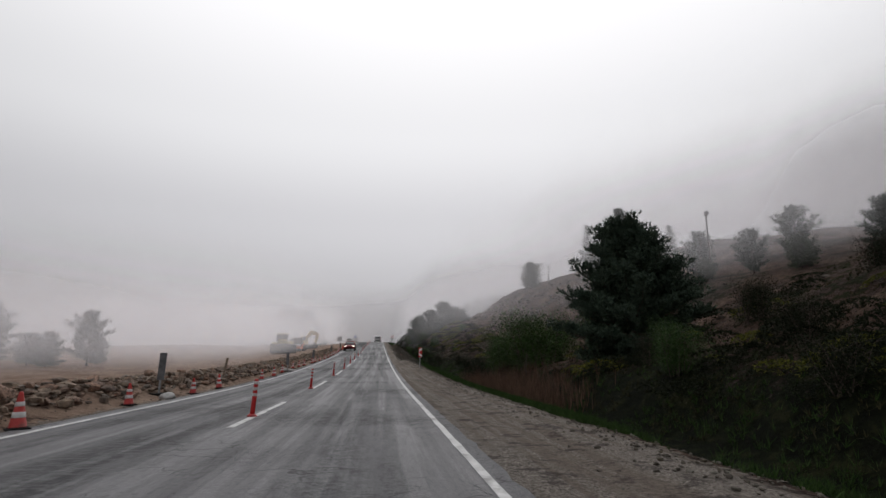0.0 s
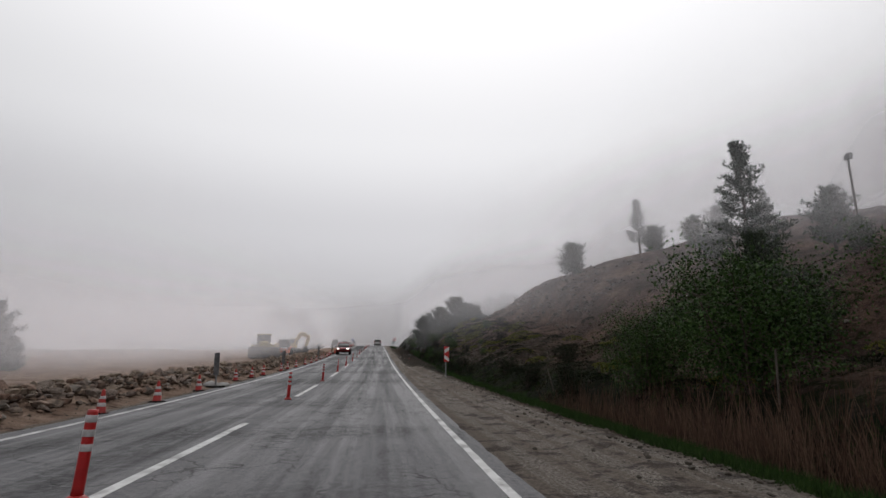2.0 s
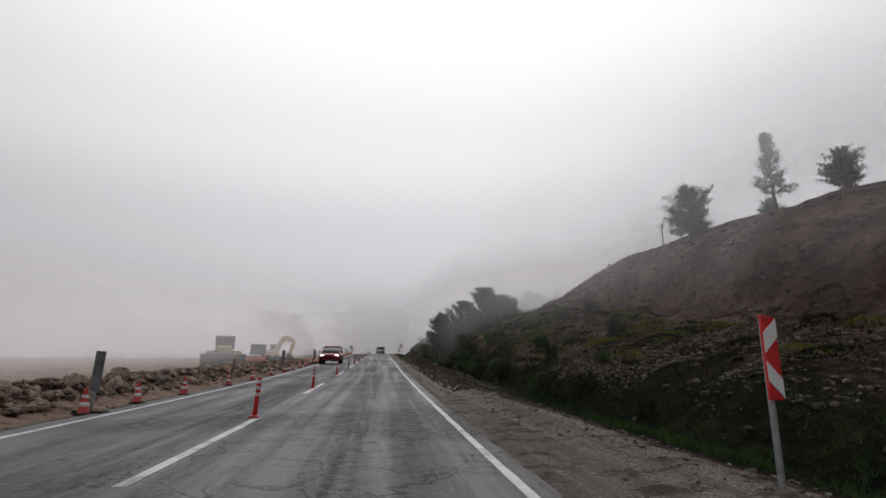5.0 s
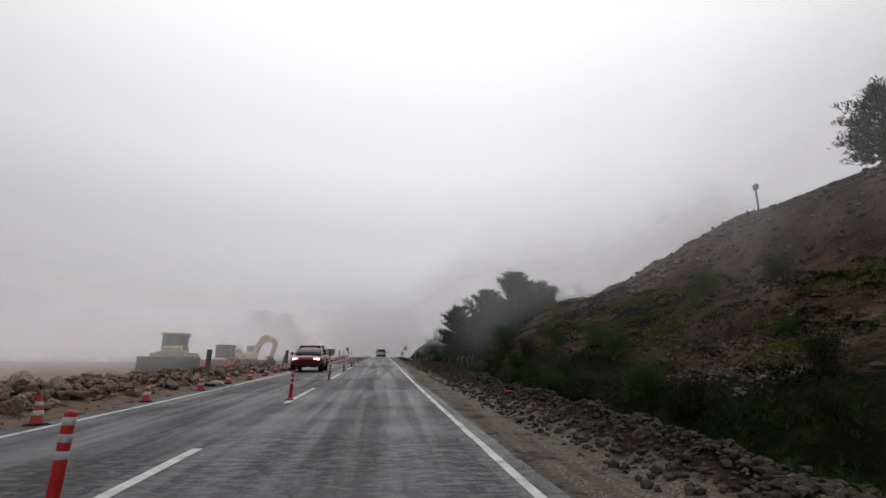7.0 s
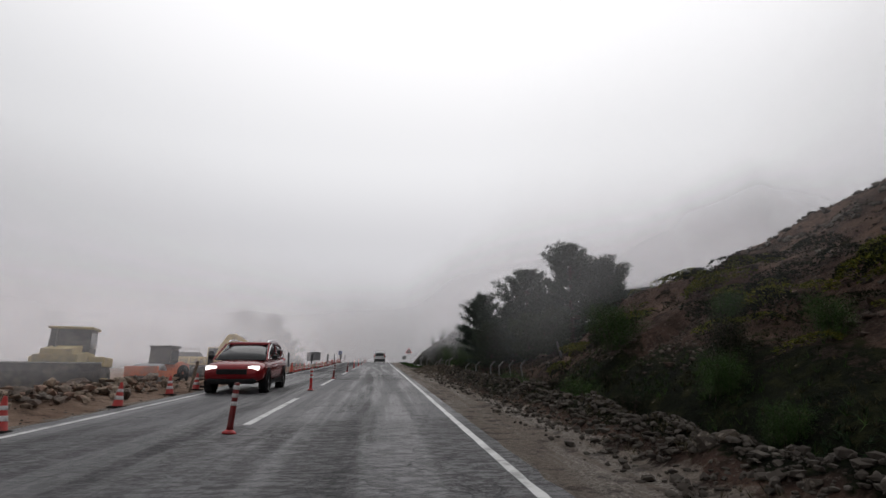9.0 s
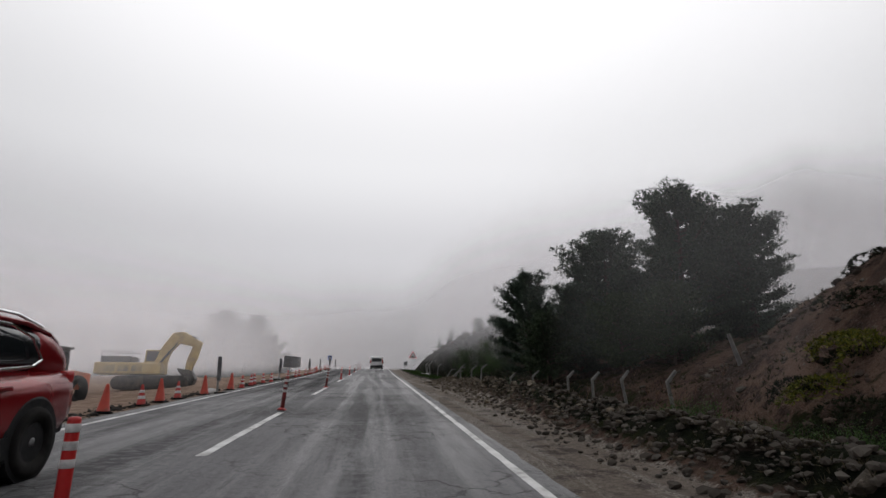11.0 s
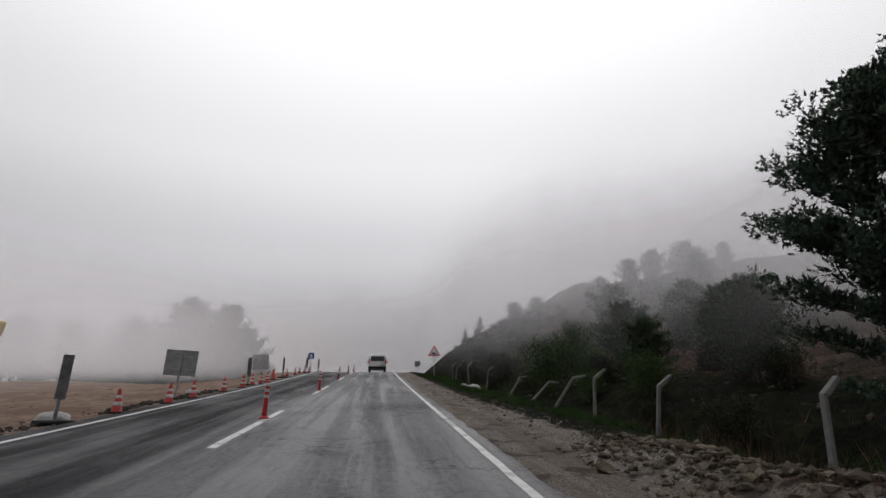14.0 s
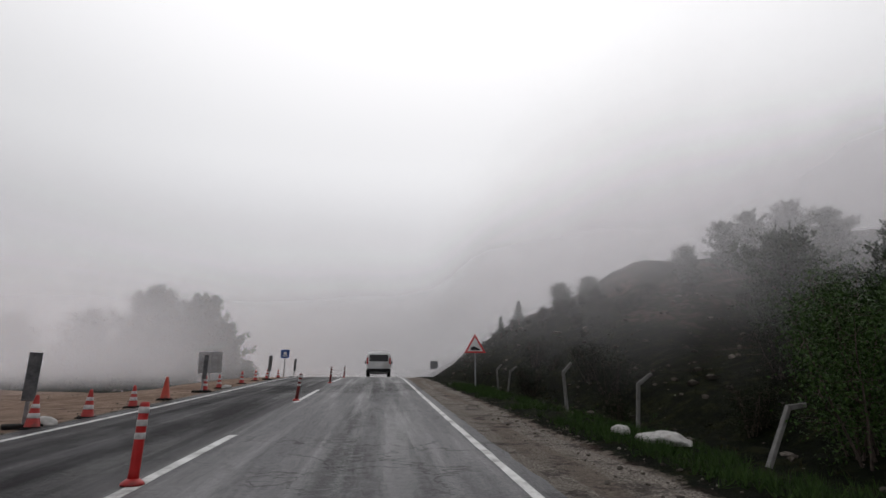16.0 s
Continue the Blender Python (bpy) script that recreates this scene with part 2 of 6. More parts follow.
def glass_dark():
    k = Nodes("tinted_glass", .06)
    k.b.inputs["Base Color"].default_value = (.012, .014, .016, 1)
    k.b.inputs["IOR"].default_value = 1.5
    return k.m


def lamp_glow(name, c, s):
    k = Nodes(name, .2)
    k.b.inputs["Base Color"].default_value = (*c, 1)
    k.b.inputs["Emission Color"].default_value = (*c, 1)
    k.b.inputs["Emission Strength"].default_value = s
    return k.m


ASPHALT, GROUND = asphalt(), ground_mat()
PAINT = worn("road_paint", (.50, .50, .495), (.64, .64, .635), 3.5, .6, 0, (.17, .165, .16))
CONE_RED = worn("cone_red", (.29, .016, .013), (.38, .024, .018), 5, .5, 0, (.11, .026, .022))
CONE_ORANGE = worn("cone_orange", (.34, .030, .014), (.42, .042, .019), 5, .5, 0, (.14, .035, .024))
POST_RED = worn("delineator_red", (.36, .012, .012), (.45, .018, .018), 6, .42, 0, (.15, .022, .022))
POST_DARK = worn("delineator_dark", (.10, .012, .012), (.20, .016, .016), 6, .5, 0, (.03, .018, .018))
BAND_WHITE = worn("reflective_band", (.46, .45, .45), (.58, .57, .57), 9, .45, 0, (.26, .245, .235))
RUBBER = worn("black_rubber", (.012, .011, .011), (.022, .021, .02), 8, .9, gloss=.12)
BOARD_DARK = worn("weathered_board", (.07, .07, .075), (.15, .15, .155), 5, .75, 0, (.028, .028, .03))
BOARD_WOOD = worn("weathered_wood", (.12, .085, .06), (.21, .16, .12), 7, .85, 0, (.05, .04, .035))
SIGN_BACK = worn("galvanised_back", (.20, .205, .215), (.27, .275, .285), 3, .5, .35, (.13, .13, .135))
STEEL = worn("galvanised_steel", (.22, .225, .23), (.34, .34, .345), 8, .45, .6)
SIGN_RED = worn("sign_red", (.50, .02, .022), (.58, .03, .03), 4, .4)
SIGN_WHITE = worn("sign_white", (.66, .66, .65), (.76, .76, .75), 4, .4)
SIGN_BLUE = worn("sign_blue", (.02, .06, .22), (.03, .09, .30), 4, .4)
SIGN_BLACK = worn("sign_black", (.012, .012, .012), (.02, .02, .02), 4, .5)
SACK = worn("white_sack", (.30, .295, .285), (.44, .43, .42), 5, .8, 0, (.20, .185, .165))
CONCRETE = worn("old_concrete", (.11, .108, .104), (.17, .166, .16), 6, .9, 0, (.13, .125, .115), .4)
TIMBER = worn("pole_timber", (.06, .05, .043), (.12, .10, .087), 6, .9)
MACH_YELLOW = worn("machine_yellow", (.47, .335, .115), (.58, .43, .16), 1.6, .6, 0, (.27, .205, .12))
MACH_OLIVE = worn("dusty_yellow", (.34, .26, .10), (.42, .33, .14), 1.4, .65, 0, (.16, .13, .09))
MACH_ORANGE = worn("machine_orange", (.50, .12, .05), (.58, .16, .07), 1.6, .55, 0, (.24, .12, .08))
MACH_DARK = worn("machine_dark", (.028, .027, .026), (.06, .056, .052), 3, .7, 0, (.10, .085, .07))
CAB_GLASS = glass_dark()
CAR_RED = worn("car_red_paint", (.17, .008, .011), (.20, .011, .014), 1.2, .16, .25)
CAR_SILVER = worn("van_silver_paint", (.66, .665, .67), (.74, .74, .745), 1.2, .3, .2, (.46, .455, .45))
PLASTIC = worn("black_plastic", (.010, .010, .011), (.018, .018, .019), 9, .7, gloss=.15)
CHROME = worn("chrome_trim", (.62, .62, .63), (.72, .72, .73), 9, .15, 1.0)
RIM = worn("alloy_rim", (.22, .22, .225), (.32, .32, .325), 9, .35, .8)
TAIL_RED = worn("tail_lamp", (.30, .01, .012), (.38, .02, .02), 5, .2)
HEADLAMP = lamp_glow("lit_headlamp", (1, .97, .92), 2.2)
ROCK = stone_mat("broken_rock", [(.22, .165, .125), (.33, .26, .20), (.17, .14, .125), (.37, .23, .165), (.27, .235, .21)])
ROCKS = stones_mat("rock_rubble", [(.19, .145, .11), (.30, .23, .175), (.15, .125, .11), (.27, .17, .125), (.22, .195, .17)])
CLOD = stone_mat("earth_clod", [(.085, .070, .048), (.15, .125, .086), (.05, .042, .031), (.19, .165, .12)], .95)
CLOD_DARK = stone_mat("dark_clod", [(.040, .032, .024), (.070, .056, .042), (.026, .021, .017), (.095, .078, .060)], .9)
CRUMB_DARK = stones_mat("dark_crumbs", [(.028, .024, .020), (.065, .057, .049), (.042, .035, .029), (.10, .090, .078)])
CRUMB_DRY = stones_mat("dry_crumbs", [(.05, .041, .031), (.135, .11, .082), (.085, .068, .05), (.18, .15, .115)])
GRAVEL = stones_mat("gravel", [(.05, .044, .037), (.13, .117, .098), (.08, .069, .055), (.20, .187, .163), (.10, .084, .06)])
SHARDS = stones_mat("slope_shards", [(.038, .029, .025), (.12, .096, .082), (.065, .05, .043), (.19, .158, .135), (.09, .07, .06)])
SOIL_LUMPS = stones_mat("soil_lumps", [(.022, .015, .012), (.060, .038, .030), (.036, .024, .019), (.095, .064, .050)])
HILLSTONE = stones_mat("hill_stones", [(.045, .038, .033), (.12, .105, .09), (.032, .027, .023), (.17, .15, .13)])
BARK = bark_mat()
NEEDLES = leaf_mat("pine_needles", (.028, .045, .033), (.048, .072, .050), (.070, .096, .062))
NEEDLES_PALE = leaf_mat("young_pine_needles", (.027, .042, .025), (.045, .066, .036), (.066, .09, .046))
LEAVES = leaf_mat("bush_leaves", (.009, .018, .008), (.015, .029, .011), (.023, .042, .015), .75)
LEAVES_FRESH = leaf_mat("fresh_leaves", (.018, .040, .010), (.034, .070, .016), (.055, .10, .024), .6)
LEAVES_OLIVE = leaf_mat("shrub_leaves", (.009, .012, .006), (.014, .018, .009), (.021, .026, .012), .8)
GORSE = leaf_mat("cushion_shrub", (.045, .056, .012), (.10, .11, .020), (.22, .20, .028), .8)
TURF = leaf_mat("dead_turf", (.028, .023, .015), (.058, .048, .030), (.105, .09, .058), .9)
GRASS = leaf_mat("verge_grass", (.014, .032, .008), (.027, .056, .012), (.050, .088, .021), .8)
STRAW = leaf_mat("dry_reeds", (.045, .025, .019), (.095, .055, .038), (.19, .125, .088), .8)
HEATH = leaf_mat("heath_scrub", (.012, .013, .008), (.026, .026, .013), (.055, .050, .022), .85)
TAR = stones_mat("broken_asphalt", [(.012, .012, .012), (.03, .028, .027), (.05, .046, .043)])


# ---- mesh helpers ----
def mesh_of(name, verts, faces, mat, smooth=False):
    me = bpy.data.meshes.new(name)
    me.from_pydata([tuple(map(float, v)) for v in verts], [], faces)
    me.materials.append(mat)
    if smooth:
        me.polygons.foreach_set("use_smooth", [True] * len(me.polygons))
    me.update()
    return me


def bm_mesh(name, bm, mat, smooth=False):
    me = bpy.data.meshes.new(name)
    bm.normal_update()
    bm.to_mesh(me)
    bm.free()
    me.materials.append(mat)
    if smooth:
        me.polygons.foreach_set("use_smooth", [True] * len(me.polygons))
    return me


def part(name, bm, material, parent, label="", smooth=False):
    """Link a bmesh (or a mesh) as one mesh object under a thing or a part."""
    me = bm if isinstance(bm, bpy.types.Mesh) else bm_mesh(name, bm, material, smooth)
    ob = new(name, me)
    ob.parent = parent
    if label:
        ob["label"] = label
    return ob


def empty(name, label, category, group="", kind=""):
    ob = new(name)
    ob.empty_display_size = .2
    return tagged(ob, label, category, group, kind)


def bx(bm, lo, hi, bevel=0.0, m=None):
    """A box between two corners, bevelled, into bm."""
    r = bmesh.ops.create_cube(bm, size=1)
    vs = r["verts"]
    c = [(a + b) / 2 for a, b in zip(lo, hi)]
    s = [abs(b - a) for a, b in zip(lo, hi)]
    for v in vs:
        v.co = Vector((v.co.x * s[0] + c[0], v.co.y * s[1] + c[1], v.co.z * s[2] + c[2]))
    if bevel:
        es = list({e for v in vs for e in v.link_edges})
        r2 = bmesh.ops.bevel(bm, geom=es, offset=bevel, segments=2, affect="EDGES", profile=.6)
        vs = list({v for f in r2["faces"] for v in f.verts} | {v for v in vs if v.is_valid})
    if m is not None:
        for v in vs:
            v.co = m @ v.co
    return vs


def rod(bm, a, b, r1, r2=None, n=8):
    """A tapered round bar from a to b into bm."""
    a, b = Vector(a), Vector(b)
    d = b - a
    m = Matrix.Translation((a + b) / 2) @ d.to_track_quat("Z", "Y").to_matrix().to_4x4()
    bmesh.ops.create_cone(bm, cap_ends=True, segments=n, radius1=r1, radius2=r1 if r2 is None else r2, depth=d.length, matrix=m)


def prism(bm, outline, y0, y1, axis="x"):
    """An outline in (u, z) pushed from y0 to y1. axis x: outline runs along y, pushed along x; axis y: the other way."""
    a = [bm.verts.new((y0, u, z) if axis == "x" else (u, y0, z)) for u, z in outline]
    b = [bm.verts.new((y1, u, z) if axis == "x" else (u, y1, z)) for u, z in outline]
    n = len(a)
    fs = [bm.faces.new(a), bm.faces.new(b[::-1])]
    for i in range(n):
        fs.append(bm.faces.new((a[i], b[i], b[(i + 1) % n], a[(i + 1) % n])))
    bmesh.ops.recalc_face_normals(bm, faces=fs)


def lathe(bm, prof, n=20, c=(0, 0, 0)):
    """A turned form: (radius, height) pairs about the vertical through c."""
    rings = []
    for r, z in prof:
        rings.append([bm.verts.new((c[0] + r * math.cos(2 * math.pi * i / n), c[1] + r * math.sin(2 * math.pi * i / n), c[2] + z)) for i in range(n)])
    for a, b in zip(rings[:-1], rings[1:]):
        for i in range(n):
            bm.faces.new((a[i], a[(i + 1) % n], b[(i + 1) % n], b[i]))
    bm.faces.new(rings[0][::-1])
    bm.faces.new(rings[-1])


def wheel(bm, c, r, w, hub=.55, n=28):
    """A tyre on a sideways axle: rounded tread, dished side."""
    prof = [(hub * r, -.40), (.80 * r, -.5), (.95 * r, -.46), (r, -.28), (r, .28), (.95 * r, .46), (.80 * r, .5), (hub * r, .40)]
    rings = [[bm.verts.new((c[0] + q * w, c[1] + rr * math.cos(2 * math.pi * i / n), c[2] + rr * math.sin(2 * math.pi * i / n))) for i in range(n)] for rr, q in prof]
    for a, b in zip(rings, rings[1:] + rings[:1]):
        for i in range(n):
            bm.faces.new((a[i], a[(i + 1) % n], b[(i + 1) % n], b[i]))
    bmesh.ops.recalc_face_normals(bm, faces=bm.faces[:])


def rim_of(bm, c, r, w, side):
    n = 20
    x = c[0] + side * w * .32
    prof = [(r * .56, x), (r * .50, x - side * .05), (r * .18, x - side * .02), (r * .12, x + side * .01), (.01, x + side * .01)]
    rings = [[bm.verts.new((xx, c[1] + rr * math.cos(2 * math.pi * i / n), c[2] + rr * math.sin(2 * math.pi * i / n))) for i in range(n)] for rr, xx in prof]
    for a, b in zip(rings[:-1], rings[1:]):
        for i in range(n):
            bm.faces.new((a[i], a[(i + 1) % n], b[(i + 1) % n], b[i]))
    bm.faces.new(rings[-1])
    bmesh.ops.recalc_face_normals(bm, faces=bm.faces[:])


# ---- the lie of the land: heights above the road ----
HILL_Y = [-60, 2.6, 9.6, 16.0, 29.2, 44.9, 59.9, 75.5, 88.8, 95.1, 101.0, 112.0, 130.8, 146.5, 159.5, 176.5, 220, 400]
HILL_B = [2.08, 3.33, 3.43, 2.5, 1.04, 1.66, 2.39, 3.64, 4.47, 4.26, 2.08, 0.94, 0.62, 1.85, 4.81, 5.0, 3.12, 3.12]
HILL_T = [7.31, 7.31, 7.31, 6.79, 5.75, 6.48, 9.2, 11.5, 10.9, 9.5, 6.79, 3.55, 2.51, 3.52, 6.5, 11.2, 12.54, 12.54]


def n2(x, y, s, seed=0.0):
    return noise.noise(Vector((x * s, y * s, seed)))


def ramp_up(a, b, v):
    t = min(1, max(0, (v - a) / (b - a)))
    return t * t * (3 - 2 * t)


def windrow_x(y):
    return float(np.interp(y, [55, 70, 90, 100, 112, 118], [5.75, 5.85, 6.15, 6.05, 5.9, 5.7]))


def lift(x, y):
    """Height of the ground over the road at that distance along it."""
    if -3.35 < x < 3.9:
        return -.05
    if x >= 3.9:
        u = x - 3.9
        z = -.03 + .03 * n2(x, y, 1.3)
        # windrow of clods along the shoulder, where the road works have turned the earth
        amt = np.interp(y, [40, 56, 62, 80, 100, 112, 117], [.05, .12, .28, .40, .46, .34, .05])
        z += amt * math.exp(-((x - windrow_x(y)) / .48) ** 2) * (1 + .6 * n2(x, y, 1.1, 4) + .45 * abs(n2(x, y, 3.1, 14)))
        b, tp = np.interp(y, HILL_Y, HILL_B), np.interp(y, HILL_Y, HILL_T)
        far = np.interp(y, [95, 108, 158, 185], [7, 2.2, 2.2, 7])
        foot = float(np.interp(y, [84, 97, 150, 165], [7.6, 10.3, 9.8, 8.0]))
        near = float(np.interp(y, [50, 62], [0, 1]) * np.interp(y, [112, 135], [1, .5]))
        z -= .55 * min(1, u / 1.5) * ((1 - near) * math.exp(-((x - 8.3) / 1.0) ** 2) + near * ramp_up(6.9, 8.2, x) * (1 - ramp_up(foot - .2, foot + .9, x)))
        h = float(np.interp(x, [foot, foot + 3.4 if foot < 8 else foot + 2.2, 15, 17.2, 24, 28, 60, 200, 1500], [0, b * .42, b, b * 1.1, tp * .82, tp, tp + far, tp + far * 3, tp + 60]))
        bench = float(np.interp(y, [52, 62, 92, 99], [0, 1, 1, 0]))
        if bench and x > 14:
            # a ledge half way up the cutting, with a steep upper face behind it
            up = float(np.interp(x, [14, 15, 18.6, 19.6, 21.4, 24, 28, 60, 200, 1500], [b * .92, b, b * 1.13, b * 1.3, tp * .65, tp * .81, tp, tp + far, tp + far * 3, tp + 60]))
            h += bench * (up - h)
        if x > 8:
            k = min(1, (x - 8) / 4)
            h += k * (.55 * n2(x, y, .16, 2) + .32 * n2(x, y, .5, 5) + .16 * abs(n2(x, y, 1.3, 9)))
            h += min(1, max(0, (x - 14) / 6)) * 1.1 * n2(x, y, .07, 7)
        return z + h
    u = -3.35 - x
    amt = np.interp(y, [-20, 60, 86, 96], [.42, .40, .28, .0])
    z = -.03 + amt * math.exp(-((x + 5.1) / .8) ** 2) + .02 * n2(x, y, 1.5)
    z += float(np.interp(x, [-1500, -300, -90, -45, -18, -9, -6.2], [-2, -2, -1.2, -1.0, -1.25, -.55, 0]))
    if x < -6:
        k = min(1, (-6 - x) / 3)
        z += k * (.16 * n2(x, y, .25, 3) + .07 * n2(x, y, .9, 8)) + min(1, max(0, (-20 - x) / 15)) * .5 * n2(x, y, .06, 6)
    return z


def ground_z(x, y):
    return float(road_z(y)) + lift(x, y)


def cover(x, y):
    """Gravel, near-black shaded grass and sand at a place."""
    if x > 3.8:
        edge_x = np.interp(y, [0, 20, 27, 44, 60, 90, 112, 118, 126, 150], [6.6, 6.7, 6.3, 6.2, 5.35, 5.4, 5.7, 5.6, 5.3, 5.2])
        g = np.clip((edge_x - x) / .5 + .5, 0, 1)
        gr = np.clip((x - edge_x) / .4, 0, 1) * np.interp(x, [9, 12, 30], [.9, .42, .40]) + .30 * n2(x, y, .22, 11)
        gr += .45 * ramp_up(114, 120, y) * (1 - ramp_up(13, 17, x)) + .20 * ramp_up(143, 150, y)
        s = .0
        if 76 < y < 104 and x > 9.5:
            gr -= .12
        if 55 < y < 102 and x > 10.4:
            gr -= .22
            # a slide of loose pale earth down the cutting
            s = .40 * math.exp(-((y - 82.6 + (x - 12.8) * .55 + .5 * n2(x, y, .9, 3)) / .55) ** 2) * ramp_up(11, 12, x) * (1 - ramp_up(14.2, 15.2, x))
        return g, np.clip(gr, 0, 1), s
    if x < -3.0:
        return np.clip((x + 3.9) / .4, 0, 1), np.interp(x, [-120, -70, -40], [.5, .3, .0]), np.interp(x, [-6.5, -4.5], [1, .75])
    return 1, 0, 0


def ground_sheet():
    xs = np.concatenate([[-1500, -700, -300, -160, -110], np.arange(-80, -20, 4), np.arange(-20, -9, 1), np.arange(-9, -3.5, .3), [-3.5, -3.2, -1, 2, 3.8, 3.92, 4.05],
                         np.arange(4.3, 13, .22), np.arange(13, 30, .7), np.arange(30, 62, 3), [75, 100, 150, 250, 500, 900, 1500]])
    ys = np.concatenate([[-300, -120, -60], np.arange(-30, -2, 3), np.arange(-2, 150, .45), np.arange(150, 185, 1.5), np.arange(185, 300, 8), [330, 400, 600, 900, 1500, 2500]])
    verts = [(x, y, ground_z(x, y)) for y in ys for x in xs]
    n = len(xs)
    faces = [(j * n + i, j * n + i + 1, (j + 1) * n + i + 1, (j + 1) * n + i) for j in range(len(ys) - 1) for i in range(n - 1)]
    me = mesh_of("ground", verts, faces, GROUND, True)
    at = me.color_attributes.new("cover", "FLOAT_COLOR", "POINT")
    at.data.foreach_set("color", np.array([(*cover(v[0], v[1]), 1) for v in verts], dtype=np.float32).ravel())
    return tagged(new("ground", me), "bare soil hillside, sandy works field and gravel verges", "ground", kind="structure")


ground_sheet()


def strip(name, x0, x1, y0, y1, dz, mat, step=1.0, wob=0.0):
    """A thin slab that follows the road's height."""
    ys = np.arange(y0, y1 + 1e-6, (y1 - y0) / max(1, round((y1 - y0) / step)))
    v, f = [], []
    for j, y in enumerate(ys):
        a, b = wob * n2(0, y, 1.7, 3), wob * n2(0, y, 1.7, 8)
        z = float(road_z(y))
        v += [(x0 + a, y, z + dz), (x1 + b, y, z + dz), (x0 + a, y, z - .03), (x1 + b, y, z - .03)]
        if j:
            k = 4 * j
            f += [(k - 4, k - 3, k + 1, k), (k - 2, k - 4, k, k + 2), (k - 3, k - 1, k + 3, k + 1)]
    k = len(v) - 4
    f += [(0, 2, 3, 1), (k, k + 1, k + 3, k + 2)]
    return new(name, mesh_of(name, v, f, mat))


tagged(strip("road", -3.45, 3.97, -60, 400, 0, ASPHALT, .4, .07), "patched grey two-lane asphalt road, cracked and damp", "road", kind="structure")
tagged(strip("edge_line_right", 3.66, 3.765, -40, 300, .005, PAINT, .5, .02), "worn white line along the road's edge", "road marking", kind="structure")
tagged(strip("edge_line_left", -3.08, -2.97, -40, 300, .005, PAINT, .5, .02), "worn white line along the road's edge", "road marking", kind="structure")
for k in range(-2, 20):
    y0 = 7.75 + 12.05 * k
    tagged(strip("lane_dash", -.065 + .06, .065 + .06, y0, y0 + 5.65, .005, PAINT, .5, .015), "scuffed white centre dash on the asphalt", "road marking", "centre dashes", "structure")


# ---- fog: banks of droplets that stand beside the road and close the view beyond it ----
def smooth(a, b, v):
    t = min(1, max(0, (v - a) / (b - a)))
    return t * t * (3 - 2 * t)


def fog_bank(line, top, dens, mat, rise=5.0, lean=(0.0, -.5)):
    """A leaning sheet that stands on the ground along a line of (x, y); dens(x, y) thins it out, and it thins towards the ground and its top."""
    hs = [rise * q for q in (0, .1, .2, .3, .4, .5, .6, .7, .8, .9, 1)] + [rise + (top - rise) * q / 22 for q in range(1, 23)]
    v, den, f = [], [], []
    for x, y in line:
        g = ground_z(x, y)
        for h in hs:
            v.append((x + lean[0] * h, y + lean[1] * h, g - .05 + h))
            den.append(dens(x, y) * smooth(0, rise, h) * (1 - smooth(top * .3, top, h)))
    n = len(hs)
    for j in range(len(line) - 1):
        for i in range(n - 1):
            f.append((j * n + i, (j + 1) * n + i, (j + 1) * n + i + 1, j * n + i + 1))
    me = mesh_of("fog_bank", v, f, mat, True)
    at = me.attributes.new("bank_veil", "FLOAT", "POINT")
    at.data.foreach_set("value", den)
    return tagged(new("fog_bank", me), "thin pale grey bank of drifting fog", "fog", "fog banks", "stuff")


FOG_THIN, FOG_LEFT = fog_mat("fog_thin", .095), fog_mat("fog_field", .115)
FOG_SIDE, FOG_THICK = fog_mat("fog_side", .16), fog_mat("fog_thick", .95, .45, .66)
FOG_END = fog_mat("fog_end", .15, .7, .88)
# across the slope on one side of the road, across the field on the other
for k, y0 in enumerate(np.arange(24, 172, 7.0)):
    inner = float(np.interp(y0, [24, 40, 54, 80, 87, 100, 110, 122, 146, 156, 175], [15, 11, 6.5, 6.5, 5.5, 6.5, 10, 9.5, 8.5, 6, 6]))
    fog_bank([(x, y0 + (x - inner) * .25) for x in np.arange(inner, 92, 2)], 15 + 2 * (k % 3), lambda x, y, i=inner, w=4 if y0 > 84 else 7, q=.5 if 84 < y0 < 114 else 1: q * smooth(i, i + w, x), FOG_THIN, 3.4, (0, -.4))
for k, y0 in enumerate(np.arange(42, 178, 8.0)):
    fog_bank([(x, y0 - (x + 8) * .25) for x in np.arange(-5, -84, -3)], 13 + 2 * (k % 3), lambda x, y: smooth(5, 10, -x), FOG_LEFT, 1.8)
# denser round the mound
for y0 in (139.5, 146.5, 153.5, 160.5):
    fog_bank([(x, y0 + (x - 7) * .25) for x in np.arange(7, 26, 2)], 16, lambda x, y: smooth(7, 11, x) * (1 - smooth(19, 25, x)), FOG_THIN, 3.0, (0, -.4))
# along the road, far out on both sides
for x0 in (-22, -28, -35, -43, -52, -62):
    fog_bank([(x0, y) for y in range(-40, 320, 6)], 14 - x0 * .05, lambda x, y: 1, FOG_SIDE, 3, (.4, 0))
for x0 in (32, 37, 43, 50, 58):
    fog_bank([(x0, y) for y in range(-40, 320, 6)], 14 + x0 * .05, lambda x, y: 1, FOG_SIDE, 4, (-.3, 0))
for y0, half in ((184, 90), (191, 95), (198, 100), (226, 110), (238, 120)):
    fog_bank([(x, y0) for x in range(-half, half + 1, 3)], 22 + (y0 - 184) * .12, lambda x, y: 1, FOG_END, 2.5)
fog_bank([(x, 270) for x in range(-140, 141, 5)], 34, lambda x, y: 1, FOG_THICK, 1.0)
